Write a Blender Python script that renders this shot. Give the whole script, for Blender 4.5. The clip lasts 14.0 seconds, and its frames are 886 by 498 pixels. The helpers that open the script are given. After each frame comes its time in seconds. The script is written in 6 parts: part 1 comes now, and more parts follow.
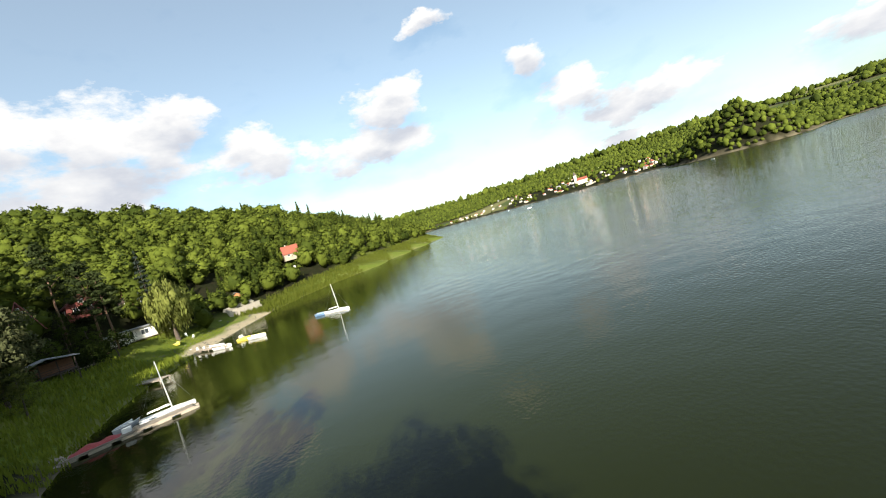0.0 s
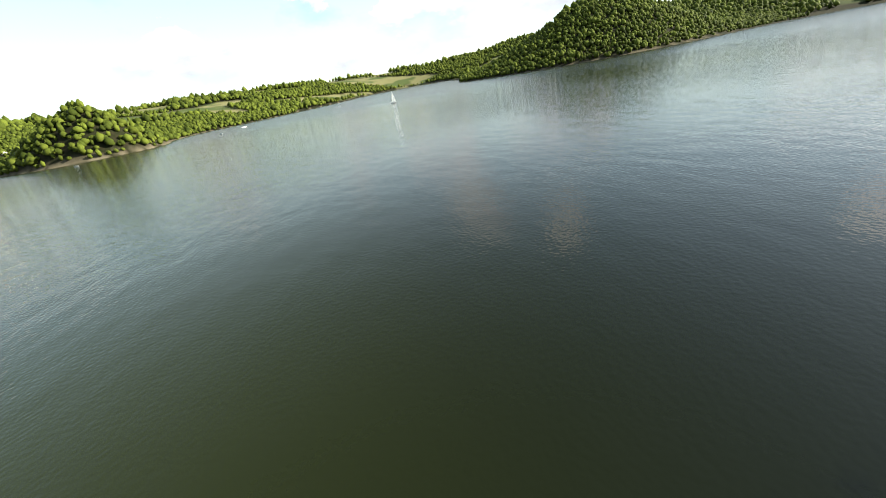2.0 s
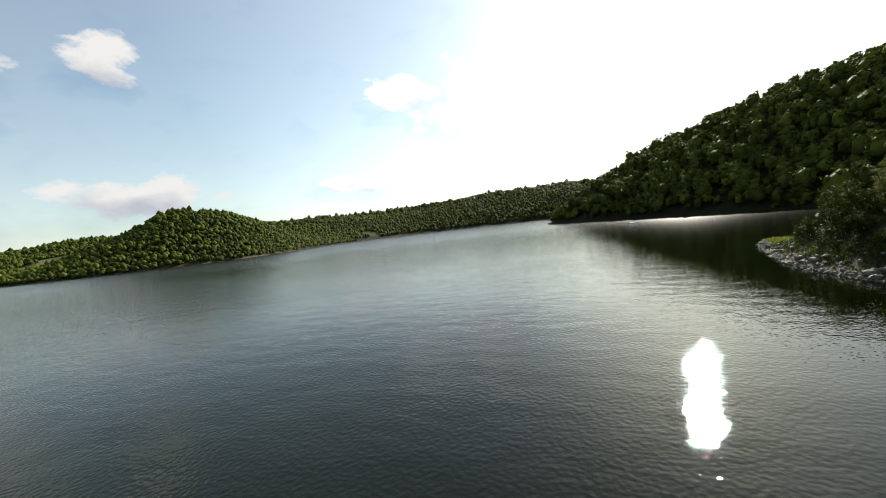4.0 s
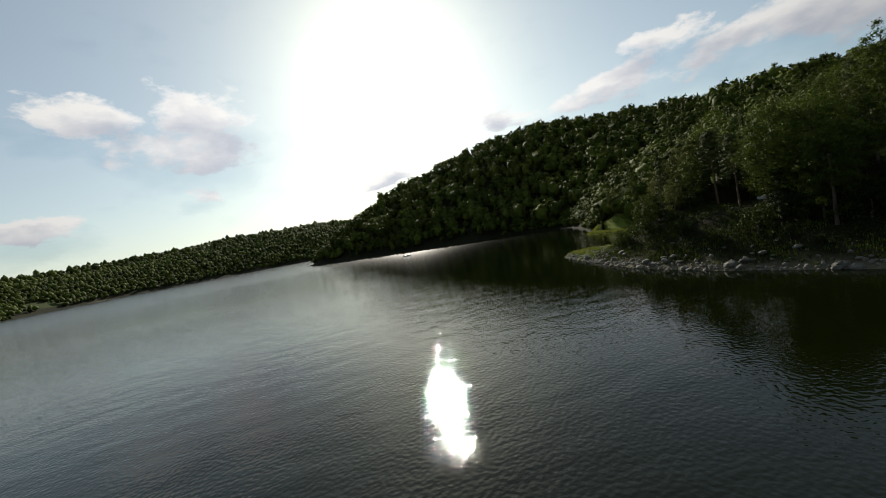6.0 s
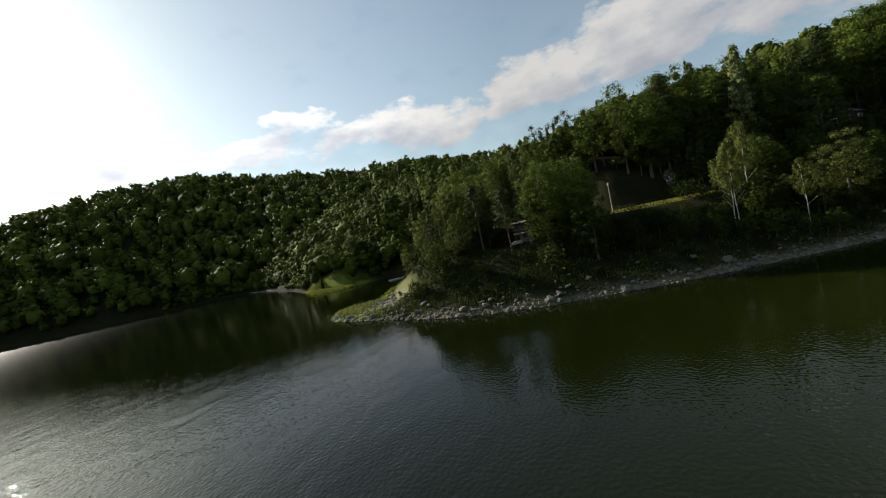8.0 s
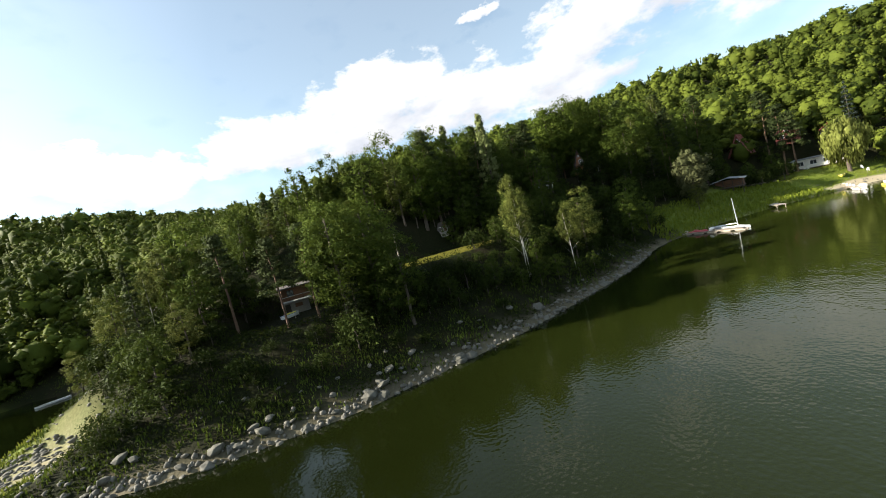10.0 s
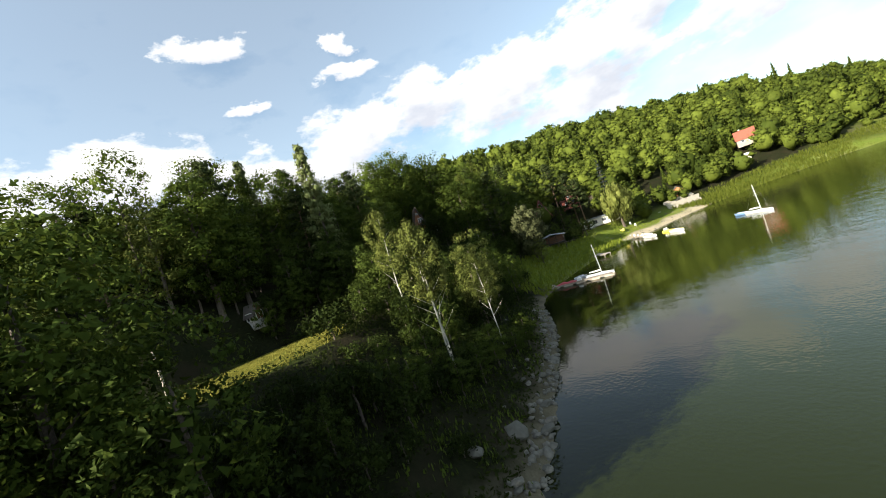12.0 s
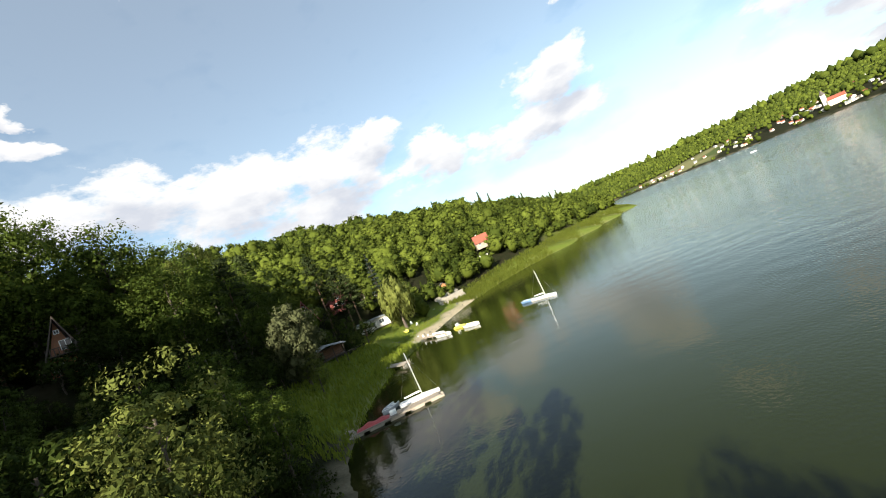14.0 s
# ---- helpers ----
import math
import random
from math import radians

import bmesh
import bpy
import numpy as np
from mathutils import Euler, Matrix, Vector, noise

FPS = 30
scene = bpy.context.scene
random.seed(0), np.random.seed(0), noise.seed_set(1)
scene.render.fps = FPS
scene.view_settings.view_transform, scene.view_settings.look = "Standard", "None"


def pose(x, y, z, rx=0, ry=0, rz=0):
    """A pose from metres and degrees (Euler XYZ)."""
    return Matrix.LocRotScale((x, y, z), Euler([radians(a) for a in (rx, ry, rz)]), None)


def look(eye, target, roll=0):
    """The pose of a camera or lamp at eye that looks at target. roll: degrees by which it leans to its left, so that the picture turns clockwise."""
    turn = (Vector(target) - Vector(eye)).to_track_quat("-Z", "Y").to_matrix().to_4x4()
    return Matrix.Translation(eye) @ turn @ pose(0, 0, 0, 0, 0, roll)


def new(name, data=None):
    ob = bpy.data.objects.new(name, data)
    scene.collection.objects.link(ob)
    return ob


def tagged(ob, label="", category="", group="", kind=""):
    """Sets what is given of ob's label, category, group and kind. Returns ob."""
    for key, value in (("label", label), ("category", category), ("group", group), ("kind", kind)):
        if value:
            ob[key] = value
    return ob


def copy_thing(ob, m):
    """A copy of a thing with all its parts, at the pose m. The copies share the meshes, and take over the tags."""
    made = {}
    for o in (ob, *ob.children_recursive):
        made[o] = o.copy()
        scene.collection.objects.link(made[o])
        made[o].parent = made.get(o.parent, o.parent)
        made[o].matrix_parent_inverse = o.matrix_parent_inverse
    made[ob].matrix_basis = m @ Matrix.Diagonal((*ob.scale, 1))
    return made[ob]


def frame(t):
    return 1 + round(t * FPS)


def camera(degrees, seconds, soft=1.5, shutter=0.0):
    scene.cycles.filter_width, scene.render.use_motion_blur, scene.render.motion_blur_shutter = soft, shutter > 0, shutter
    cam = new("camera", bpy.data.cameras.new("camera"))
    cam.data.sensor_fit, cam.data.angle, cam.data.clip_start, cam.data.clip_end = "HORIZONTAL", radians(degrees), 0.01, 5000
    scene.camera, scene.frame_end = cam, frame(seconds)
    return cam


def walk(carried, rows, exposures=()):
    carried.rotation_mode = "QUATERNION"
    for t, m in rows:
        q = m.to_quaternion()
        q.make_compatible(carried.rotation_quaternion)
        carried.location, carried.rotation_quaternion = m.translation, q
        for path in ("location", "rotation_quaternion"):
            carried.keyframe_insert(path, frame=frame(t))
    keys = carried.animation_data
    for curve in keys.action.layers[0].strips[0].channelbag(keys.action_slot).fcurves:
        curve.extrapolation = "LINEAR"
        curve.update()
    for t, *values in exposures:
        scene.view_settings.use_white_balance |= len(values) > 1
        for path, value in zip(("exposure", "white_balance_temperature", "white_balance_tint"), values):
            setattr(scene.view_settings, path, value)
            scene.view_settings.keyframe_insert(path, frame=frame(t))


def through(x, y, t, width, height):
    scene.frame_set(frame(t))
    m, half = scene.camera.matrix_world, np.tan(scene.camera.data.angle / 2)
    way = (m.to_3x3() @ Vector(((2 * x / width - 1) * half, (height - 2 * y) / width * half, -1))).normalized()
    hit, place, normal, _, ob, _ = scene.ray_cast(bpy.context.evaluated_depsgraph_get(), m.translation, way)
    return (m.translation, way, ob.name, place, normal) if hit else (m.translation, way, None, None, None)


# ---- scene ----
# ---------------------------------------------------------------- camera
cam = camera(98.0, 14.0, soft=1.0)
PATH = [
    (0, (80.27, 29.86, 12.7), (72.76, 11.37, 11.34), -16.23),
    (0.5, (84.71, 24.05, 13.84), (71.67, 9.3, 10.32), -17.11),
    (1, (87.1, 16.15, 14.31), (70.14, 7.13, 8.72), -17.29),
    (1.5, (83.49, 8.64, 13.79), (65.04, 6.37, 6.4), -14.51),
    (2, (77.02, 1.81, 13.19), (59.1, 5.59, 5.16), -10.60),
    (2.5, (68.1, -3.32, 12.6), (51.56, 6.79, 7.68), -5.58),
    (3, (58.05, -6.52, 12.2), (44.66, 8.11, 9.54), -4.57),
    (5.5, (25.92, 7.71, 11.61), (28.02, 27.57, 10.49), -9.46),
    (6, (21.42, 15.65, 12.44), (27.11, 34.8, 11.58), -10.60),
    (6.5, (16.7, 23.12, 12.91), (26.17, 40.66, 11.35), -10.71),
    (7, (14.12, 31.02, 14.43), (27.0, 46.2, 12.47), -12.42),
    (7.5, (13.17, 38.43, 15.06), (29.17, 50.32, 13.35), -12.12),
    (8, (15.38, 44.76, 15.16), (33.58, 52.96, 13.95), -12.36),
    (8.5, (17.9, 49.46, 15.43), (37.46, 53.49, 14.38), -13.25),
    (9, (21.57, 51.67, 16.27), (41.52, 51.94, 14.87), -14.18),
    (11.5, (58.13, 56.92, 13.51), (74.35, 45.23, 13.85), -16.43),
    (12, (65.31, 50.82, 14.63), (78.87, 36.12, 14.83), -19.22),
    (12.5, (72.46, 45.42, 14.54), (80.98, 27.33, 14.65), -22.76),
    (13, (76.77, 39.47, 14.92), (80.31, 19.79, 14.9), -24.49),
    (13.5, (80.6, 32.09, 14.84), (81.91, 12.13, 15.05), -24.05),
    (14, (83.72, 25.45, 14.98), (84.9, 5.5, 15.8), -23.14),
]
walk(cam, [(t, look(eye, target, roll)) for t, eye, target, roll in PATH],
     exposures=[(0.0, 1.44), (1.5, 1.62), (2.0, 1.80), (2.5, 1.86), (3.2, 1.72), (5.3, 0.29), (7.0, 0.29), (8.0, 0.72), (8.5, 1.12), (9.0, 1.62), (11.5, 1.72), (14.0, 1.54)])

# ---------------------------------------------------------------- sky and sun
SUN_AZ, SUN_EL = 13.0, 24.5          # from +y towards +x, degrees
# drifting clouds: bearing, height above the horizon, half width, half height (degrees)
CLOUDS = [
    (43, 14, 12, 3), (63, 15.5, 16, 4), (50, 17.5, 9, 3), (67, 14.5, 10, 4.5), (85, 16, 12, 6), (98, 17.5, 13, 7), (104, 20, 16, 6.5), (112, 17, 14, 7), (124, 16, 14, 7),
    (131, 19.5, 16, 6.5), (140, 22, 10, 5.5), (152, 19, 17, 6.5), (167, 19.5, 11, 6), (166, 14, 16, 4.5), (172, 21, 8, 4.5), (-179, 15, 9, 5), (-164, 13.5, 13, 4.5), (-160, 18.5, 8, 4.5),
    (-139, 18.2, 6, 4), (-128, 8.5, 14, 3.5), (-135, 11.5, 9, 4), (-152, 25.4, 5.5, 2.2), (-108, 6.5, 6, 3), (-104, 8, 8, 3.5), (-130, 4, 6, 1.5),
    (-70, 20.8, 5.5, 3.4), (-72, 16.5, 5, 3), (-59, 21, 4.5, 3.2), (-75, 8.5, 8.5, 4), (-57, 7.6, 14, 3.5), (-88, 11.2, 4, 2), (-86, 5, 4, 1.5),
    (-11, 20.5, 10, 4.5), (-24, 19.5, 8, 3.2), (-31, 7.6, 8, 2.0), (-14, 15.6, 10, 4), (-14, 10.3, 4.5, 1.6), (10, 8.8, 7, 1.6), (29, 14, 6, 3),
    (114, 33, 5.5, 2.6), (132, 31.5, 3, 1.7), (132, 27.5, 5.5, 2), (118, 25.7, 5, 1.3),
]


def direction(bearing, height):
    a, e = radians(bearing), radians(height)
    return Vector((math.sin(a) * math.cos(e), math.cos(a) * math.cos(e), math.sin(e)))


def make_world():
    world = bpy.data.worlds.new("sky")
    scene.world = world
    world.use_nodes = True
    nt = world.node_tree
    nt.nodes.clear()
    N, K = nt.nodes.new, nt.links.new
    out, mix = N("ShaderNodeOutputWorld"), N("ShaderNodeMixShader")
    sky, bg, cl = N("ShaderNodeTexSky"), N("ShaderNodeBackground"), N("ShaderNodeBackground")
    sky.sky_type, sky.sun_disc = "NISHITA", False
    sky.sun_elevation, sky.sun_rotation = radians(SUN_EL), radians(SUN_AZ)
    sky.altitude, sky.air_density, sky.dust_density, sky.ozone_density = 300, 1.0, 1.0, 0.4
    bg.inputs[1].default_value = SKY_STRENGTH
    clear = N("ShaderNodeMix")
    clear.data_type, clear.blend_type = "RGBA", "MULTIPLY"
    clear.inputs[0].default_value = 1.0
    clear.inputs[7].default_value = (0.90, 1.05, 1.01, 1)
    K(sky.outputs[0], clear.inputs[6])
    K(clear.outputs[2], bg.inputs[0])
    co = N("ShaderNodeTexCoord")
    flat = N("ShaderNodeMapping")
    flat.inputs["Scale"].default_value = (1.0, 1.0, 2.0)
    K(co.outputs["Generated"], flat.inputs[0])
    warp = N("ShaderNodeTexNoise")
    warp.inputs["Scale"].default_value, warp.inputs["Detail"].default_value = 5.0, 6.0
    warp.inputs["Roughness"].default_value = 0.6
    K(flat.outputs[0], warp.inputs["Vector"])
    off = N("ShaderNodeVectorMath")
    off.operation = "MULTIPLY_ADD"
    K(warp.outputs["Color"], off.inputs[0])
    off.inputs[1].default_value = (0.24, 0.24, 0.12)
    off.inputs[2].default_value = (-0.12, -0.12, -0.06)
    here = N("ShaderNodeVectorMath")
    K(co.outputs["Generated"], here.inputs[0])
    K(off.outputs[0], here.inputs[1])

    def math_node(op, a, b, c=None):
        m = N("ShaderNodeMath")
        m.operation = op
        for i, v in enumerate((a, b, c)):
            if v is None:
                continue
            if isinstance(v, (int, float)):
                m.inputs[i].default_value = v
            else:
                K(v, m.inputs[i])
        return m.outputs[0]

    total = low = None
    for bearing, height, wide, high in CLOUDS:
        c = direction(bearing, height)
        east = Vector((math.cos(radians(bearing)), -math.sin(radians(bearing)), 0))
        up = east.cross(c) * -1 if east.cross(c).z < 0 else east.cross(c)
        parts = []
        for axis, half in ((east, wide), (up, high)):
            d = N("ShaderNodeVectorMath")
            d.operation = "DOT_PRODUCT"
            K(here.outputs[0], d.inputs[0])
            d.inputs[1].default_value = axis
            k = 1 / math.sin(radians(half))
            parts.append(math_node("MULTIPLY_ADD", d.outputs["Value"], k, -axis.dot(c) * k))
        front = N("ShaderNodeVectorMath")
        front.operation = "DOT_PRODUCT"
        K(co.outputs["Generated"], front.inputs[0])
        front.inputs[1].default_value = c
        ok = math_node("GREATER_THAN", front.outputs["Value"], 0.5)
        u2 = math_node("MULTIPLY", parts[0], parts[0])
        r2 = math_node("MULTIPLY_ADD", parts[1], parts[1], u2)
        blob = math_node("MULTIPLY", math_node("MAXIMUM", math_node("SUBTRACT", 1.0, r2), 0.0), ok)
        under = math_node("ADD", parts[1], 0.75)
        l2 = math_node("MULTIPLY_ADD", under, under, u2)
        base = math_node("MULTIPLY", math_node("MAXIMUM", math_node("SUBTRACT", 1.0, l2), 0.0), ok)
        total = blob if total is None else math_node("MAXIMUM", total, blob)
        low = base if low is None else math_node("MAXIMUM", low, base)
    fine = N("ShaderNodeTexNoise")
    fine.inputs["Scale"].default_value, fine.inputs["Detail"].default_value = 9.0, 9.0
    fine.inputs["Roughness"].default_value = 0.62
    K(flat.outputs[0], fine.inputs["Vector"])
    dens = math_node("MULTIPLY_ADD", total, 1.35, math_node("MULTIPLY_ADD", fine.outputs[0], 2.6, -1.72))
    ramp = N("ShaderNodeValToRGB")
    ramp.color_ramp.elements[0].position, ramp.color_ramp.elements[1].position = 0.0, 0.75
    ramp.color_ramp.interpolation = "EASE"
    K(dens, ramp.inputs[0])
    # a thin veil low over the horizon
    sep = N("ShaderNodeSeparateXYZ")
    K(co.outputs["Generated"], sep.inputs[0])
    veil = math_node("MULTIPLY", math_node("POWER", math_node("SUBTRACT", 1.0, math_node("ABSOLUTE", sep.outputs[2], 0.0)), 5.0), 0.42)
    fac = math_node("MAXIMUM", ramp.outputs[0], math_node("ADD", veil, 0.19))
    belly = N("ShaderNodeTexNoise")
    belly.inputs["Scale"].default_value, belly.inputs["Detail"].default_value = 11.0, 6.0
    K(flat.outputs[0], belly.inputs["Vector"])
    shade = math_node("MULTIPLY_ADD", low, 0.75, math_node("MULTIPLY_ADD", belly.outputs[0], 1.5, -0.75))
    tone = N("ShaderNodeValToRGB")
    tone.color_ramp.elements[0].color, tone.color_ramp.elements[1].color = (1.0, 0.985, 0.96, 1), (0.60, 0.63, 0.70, 1)
    tone.color_ramp.elements[0].position, tone.color_ramp.elements[1].position = 0.1, 0.85
    K(shade, tone.inputs[0])
    K(tone.outputs[0], cl.inputs[0])
    glow = N("ShaderNodeVectorMath")
    glow.operation = "DOT_PRODUCT"
    K(co.outputs["Generated"], glow.inputs[0])
    glow.inputs[1].default_value = direction(SUN_AZ, SUN_EL)
    near_sun = math_node("MAXIMUM", math_node("MULTIPLY_ADD", glow.outputs["Value"], 2.0, -1.0), 0.0)
    K(math_node("MULTIPLY_ADD", near_sun, CLOUD_STRENGTH * 1.1, CLOUD_STRENGTH), cl.inputs[1])
    K(fac, mix.inputs[0])
    K(bg.outputs[0], mix.inputs[1])
    K(cl.outputs[0], mix.inputs[2])
    K(mix.outputs[0], out.inputs[0])


SKY_STRENGTH, CLOUD_STRENGTH = 0.075, 0.41
make_world()
sun = new("sun", bpy.data.lights.new("sun", "SUN"))
sun.data.energy, sun.data.angle, sun.data.color = 5.0, radians(0.53), (1.0, 0.93, 0.80)
sun.matrix_world = look(direction(SUN_AZ, SUN_EL) * 100, (0, 0, 0))

# ---------------------------------------------------------------- materials
def shader(name):
    m = bpy.data.materials.new(name)
    m.use_nodes = True
    nt = m.node_tree
    return m, nt, nt.nodes["Principled BSDF"]


def noise_tex(nt, scale, detail=4.0, rough=0.55, vector=None):
    n = nt.nodes.new("ShaderNodeTexNoise")
    n.inputs["Scale"].default_value, n.inputs["Detail"].default_value, n.inputs["Roughness"].default_value = scale, detail, rough
    if vector is None:
        vector = nt.nodes.new("ShaderNodeTexCoord").outputs["Object"]
    nt.links.new(vector, n.inputs["Vector"])
    return n


def blend(nt, fac, a, b, mode="MIX"):
    n = nt.nodes.new("ShaderNodeMix")
    n.data_type, n.blend_type = "RGBA", mode
    for sock, v in ((n.inputs[0], fac), (n.inputs[6], a), (n.inputs[7], b)):
        if isinstance(v, (int, float)):
            sock.default_value = v
        elif isinstance(v, tuple):
            sock.default_value = (*v[:3], 1)
        else:
            nt.links.new(v, sock)
    return n.outputs[2]


def spread(nt, value, lo, hi, a=0.0, b=1.0):
    n = nt.nodes.new("ShaderNodeMapRange")
    nt.links.new(value, n.inputs[0])
    n.inputs[1].default_value, n.inputs[2].default_value = lo, hi
    n.inputs[3].default_value, n.inputs[4].default_value = a, b
    return n.outputs[0]


def bump(nt, p, height, strength, distance):
    b = nt.nodes.new("ShaderNodeBump")
    b.inputs["Strength"].default_value, b.inputs["Distance"].default_value = strength, distance
    nt.links.new(height, b.inputs["Height"])
    nt.links.new(b.outputs[0], p.inputs["Normal"])


def plain(name, colour, rough=0.6, metal=0.0, grain=6.0, vary=0.25, relief=0.15, stain=0.6):
    """A surface with fine grain, broad stains and a little relief."""
    m, nt, p = shader(name)
    fine, broad = noise_tex(nt, grain, 6), noise_tex(nt, stain, 3)
    dark, light = tuple(c * (1 - vary) for c in colour), tuple(min(1, c * (1 + vary * 0.6)) for c in colour)
    c = blend(nt, spread(nt, fine.outputs[0], 0.3, 0.7), dark, light)
    c = blend(nt, spread(nt, broad.outputs[0], 0.42, 0.75, 0, 0.45), c, tuple(x * 0.6 for x in colour))
    nt.links.new(c, p.inputs["Base Color"])
    p.inputs["Roughness"].default_value, p.inputs["Metallic"].default_value = rough, metal
    bump(nt, p, fine.outputs[0], relief, 0.02)
    return m


def planks(name, colour, axis=0, width=0.14, rough=0.75):
    """Weathered boards: grain along them and a dark joint between."""
    m, nt, p = shader(name)
    co = nt.nodes.new("ShaderNodeTexCoord")
    mp = nt.nodes.new("ShaderNodeMapping")
    nt.links.new(co.outputs["Object"], mp.inputs[0])
    mp.inputs["Scale"].default_value = tuple(1.0 if i == axis else 9.0 for i in range(3))
    grain = noise_tex(nt, 2.0, 6, 0.6, mp.outputs[0])
    broad = noise_tex(nt, 0.7, 3)
    c = blend(nt, spread(nt, grain.outputs[0], 0.3, 0.7), tuple(x * 0.6 for x in colour), tuple(min(1, x * 1.25) for x in colour))
    c = blend(nt, spread(nt, broad.outputs[0], 0.45, 0.75, 0, 0.5), c, tuple(x * 0.55 for x in colour))
    nt.links.new(c, p.inputs["Base Color"])
    p.inputs["Roughness"].default_value = rough
    bump(nt, p, grain.outputs[0], 0.3, 0.01)
    return m


def foliage(name, colour, yellow, through=0.3, attribute=False, vary=0.3):
    """Leaves: colour differs from tree to tree and from spray to spray; some light passes through."""
    m, nt, p = shader(name)
    colour, yellow = tuple(0.74 * c for c in colour), tuple(0.74 * c for c in yellow)
    if attribute:
        a = nt.nodes.new("ShaderNodeAttribute")
        a.attribute_name = "tint"
        tree = a.outputs["Fac"]
    else:
        tree = nt.nodes.new("ShaderNodeObjectInfo").outputs["Random"]
    isl = nt.nodes.new("ShaderNodeNewGeometry").outputs["Random Per Island"]
    c = blend(nt, tree, tuple(x * 0.38 for x in colour), tuple(y * 0.55 + x * 0.5 for x, y in zip(colour, yellow)))
    c = blend(nt, spread(nt, isl, 0.35, 1.0, 0, vary), c, yellow)
    c = blend(nt, spread(nt, isl, 0.0, 0.3, vary, 0), c, tuple(x * 0.4 for x in colour))
    patch = noise_tex(nt, 0.42, 3, 0.6)
    c = blend(nt, spread(nt, patch.outputs[0], 0.38, 0.62, 0.35, 0.0), c, tuple(x * 0.5 for x in colour))
    nt.links.new(c, p.inputs["Base Color"])
    p.inputs["Roughness"].default_value, p.inputs["Specular IOR Level"].default_value = 0.7, 0.04
    tr = nt.nodes.new("ShaderNodeBsdfTranslucent")
    nt.links.new(blend(nt, 0.5, c, yellow), tr.inputs[0])
    mx = nt.nodes.new("ShaderNodeMixShader")
    mx.inputs[0].default_value = through
    nt.links.new(p.outputs[0], mx.inputs[1])
    nt.links.new(tr.outputs[0], mx.inputs[2])
    nt.links.new(mx.outputs[0], nt.nodes["Material Output"].inputs[0])
    return m


def water_material():
    m, nt, p = shader("lake_water")
    co = nt.nodes.new("ShaderNodeTexCoord").outputs["Object"]
    silt = noise_tex(nt, 0.012, 3, 0.5, co)
    c = blend(nt, spread(nt, silt.outputs[0], 0.35, 0.65), (0.0074, 0.0102, 0.0018), (0.0090, 0.0120, 0.0022))
    nt.links.new(c, p.inputs["Base Color"])
    p.inputs["Diffuse Roughness"].default_value = 1.0
    p.inputs["IOR"].default_value, p.inputs["Specular IOR Level"].default_value = 1.33, 0.36
    mp = nt.nodes.new("ShaderNodeMapping")
    nt.links.new(co, mp.inputs[0])
    mp.inputs["Rotation"].default_value, mp.inputs["Scale"].default_value = (0, 0, radians(20)), (0.6, 1.0, 1.0)
    swell, ripple = noise_tex(nt, 0.30, 2, 0.5, mp.outputs[0]), noise_tex(nt, 3.1, 0.6, 0.5, co)
    calm = noise_tex(nt, 0.010, 3, 0.5, mp.outputs[0])
    gust = spread(nt, calm.outputs[0], 0.42, 0.62, 0.55, 1.0)
    # calmer in the lee of the wooded bank
    sep = nt.nodes.new("ShaderNodeSeparateXYZ")
    nt.links.new(co, sep.inputs[0])
    edge = nt.nodes.new("ShaderNodeMath")
    edge.operation = "MULTIPLY_ADD"
    nt.links.new(calm.outputs[0], edge.inputs[0])
    edge.inputs[1].default_value = 60.0
    nt.links.new(sep.outputs[0], edge.inputs[2])
    lee = spread(nt, edge.outputs[0], 64.0, 96.0, 1.0, 0.30)
    both = nt.nodes.new("ShaderNodeMath")
    both.operation = "MULTIPLY"
    nt.links.new(gust, both.inputs[0])
    nt.links.new(lee, both.inputs[1])
    gust = both.outputs[0]
    h = nt.nodes.new("ShaderNodeMath")
    h.operation = "MULTIPLY_ADD"
    nt.links.new(ripple.outputs[0], h.inputs[0])
    h.inputs[1].default_value = 0.36
    nt.links.new(swell.outputs[0], h.inputs[2])
    b = nt.nodes.new("ShaderNodeBump")
    b.inputs["Distance"].default_value = 0.16
    g = nt.nodes.new("ShaderNodeMath")
    g.operation = "MULTIPLY"
    nt.links.new(gust, g.inputs[0])
    g.inputs[1].default_value = 0.85
    nt.links.new(g.outputs[0], b.inputs["Strength"])
    nt.links.new(h.outputs[0], b.inputs["Height"])
    nt.links.new(b.outputs[0], p.inputs["Normal"])
    # the open lake beyond the bay is more ruffled
    away = nt.nodes.new("ShaderNodeVectorMath")
    away.operation = "DISTANCE"
    nt.links.new(co, away.inputs[0])
    away.inputs[1].default_value = (60, 20, 0)
    nt.links.new(spread(nt, away.outputs["Value"], 60.0, 420.0, 0.012, 0.22), p.inputs["Roughness"])
    return m


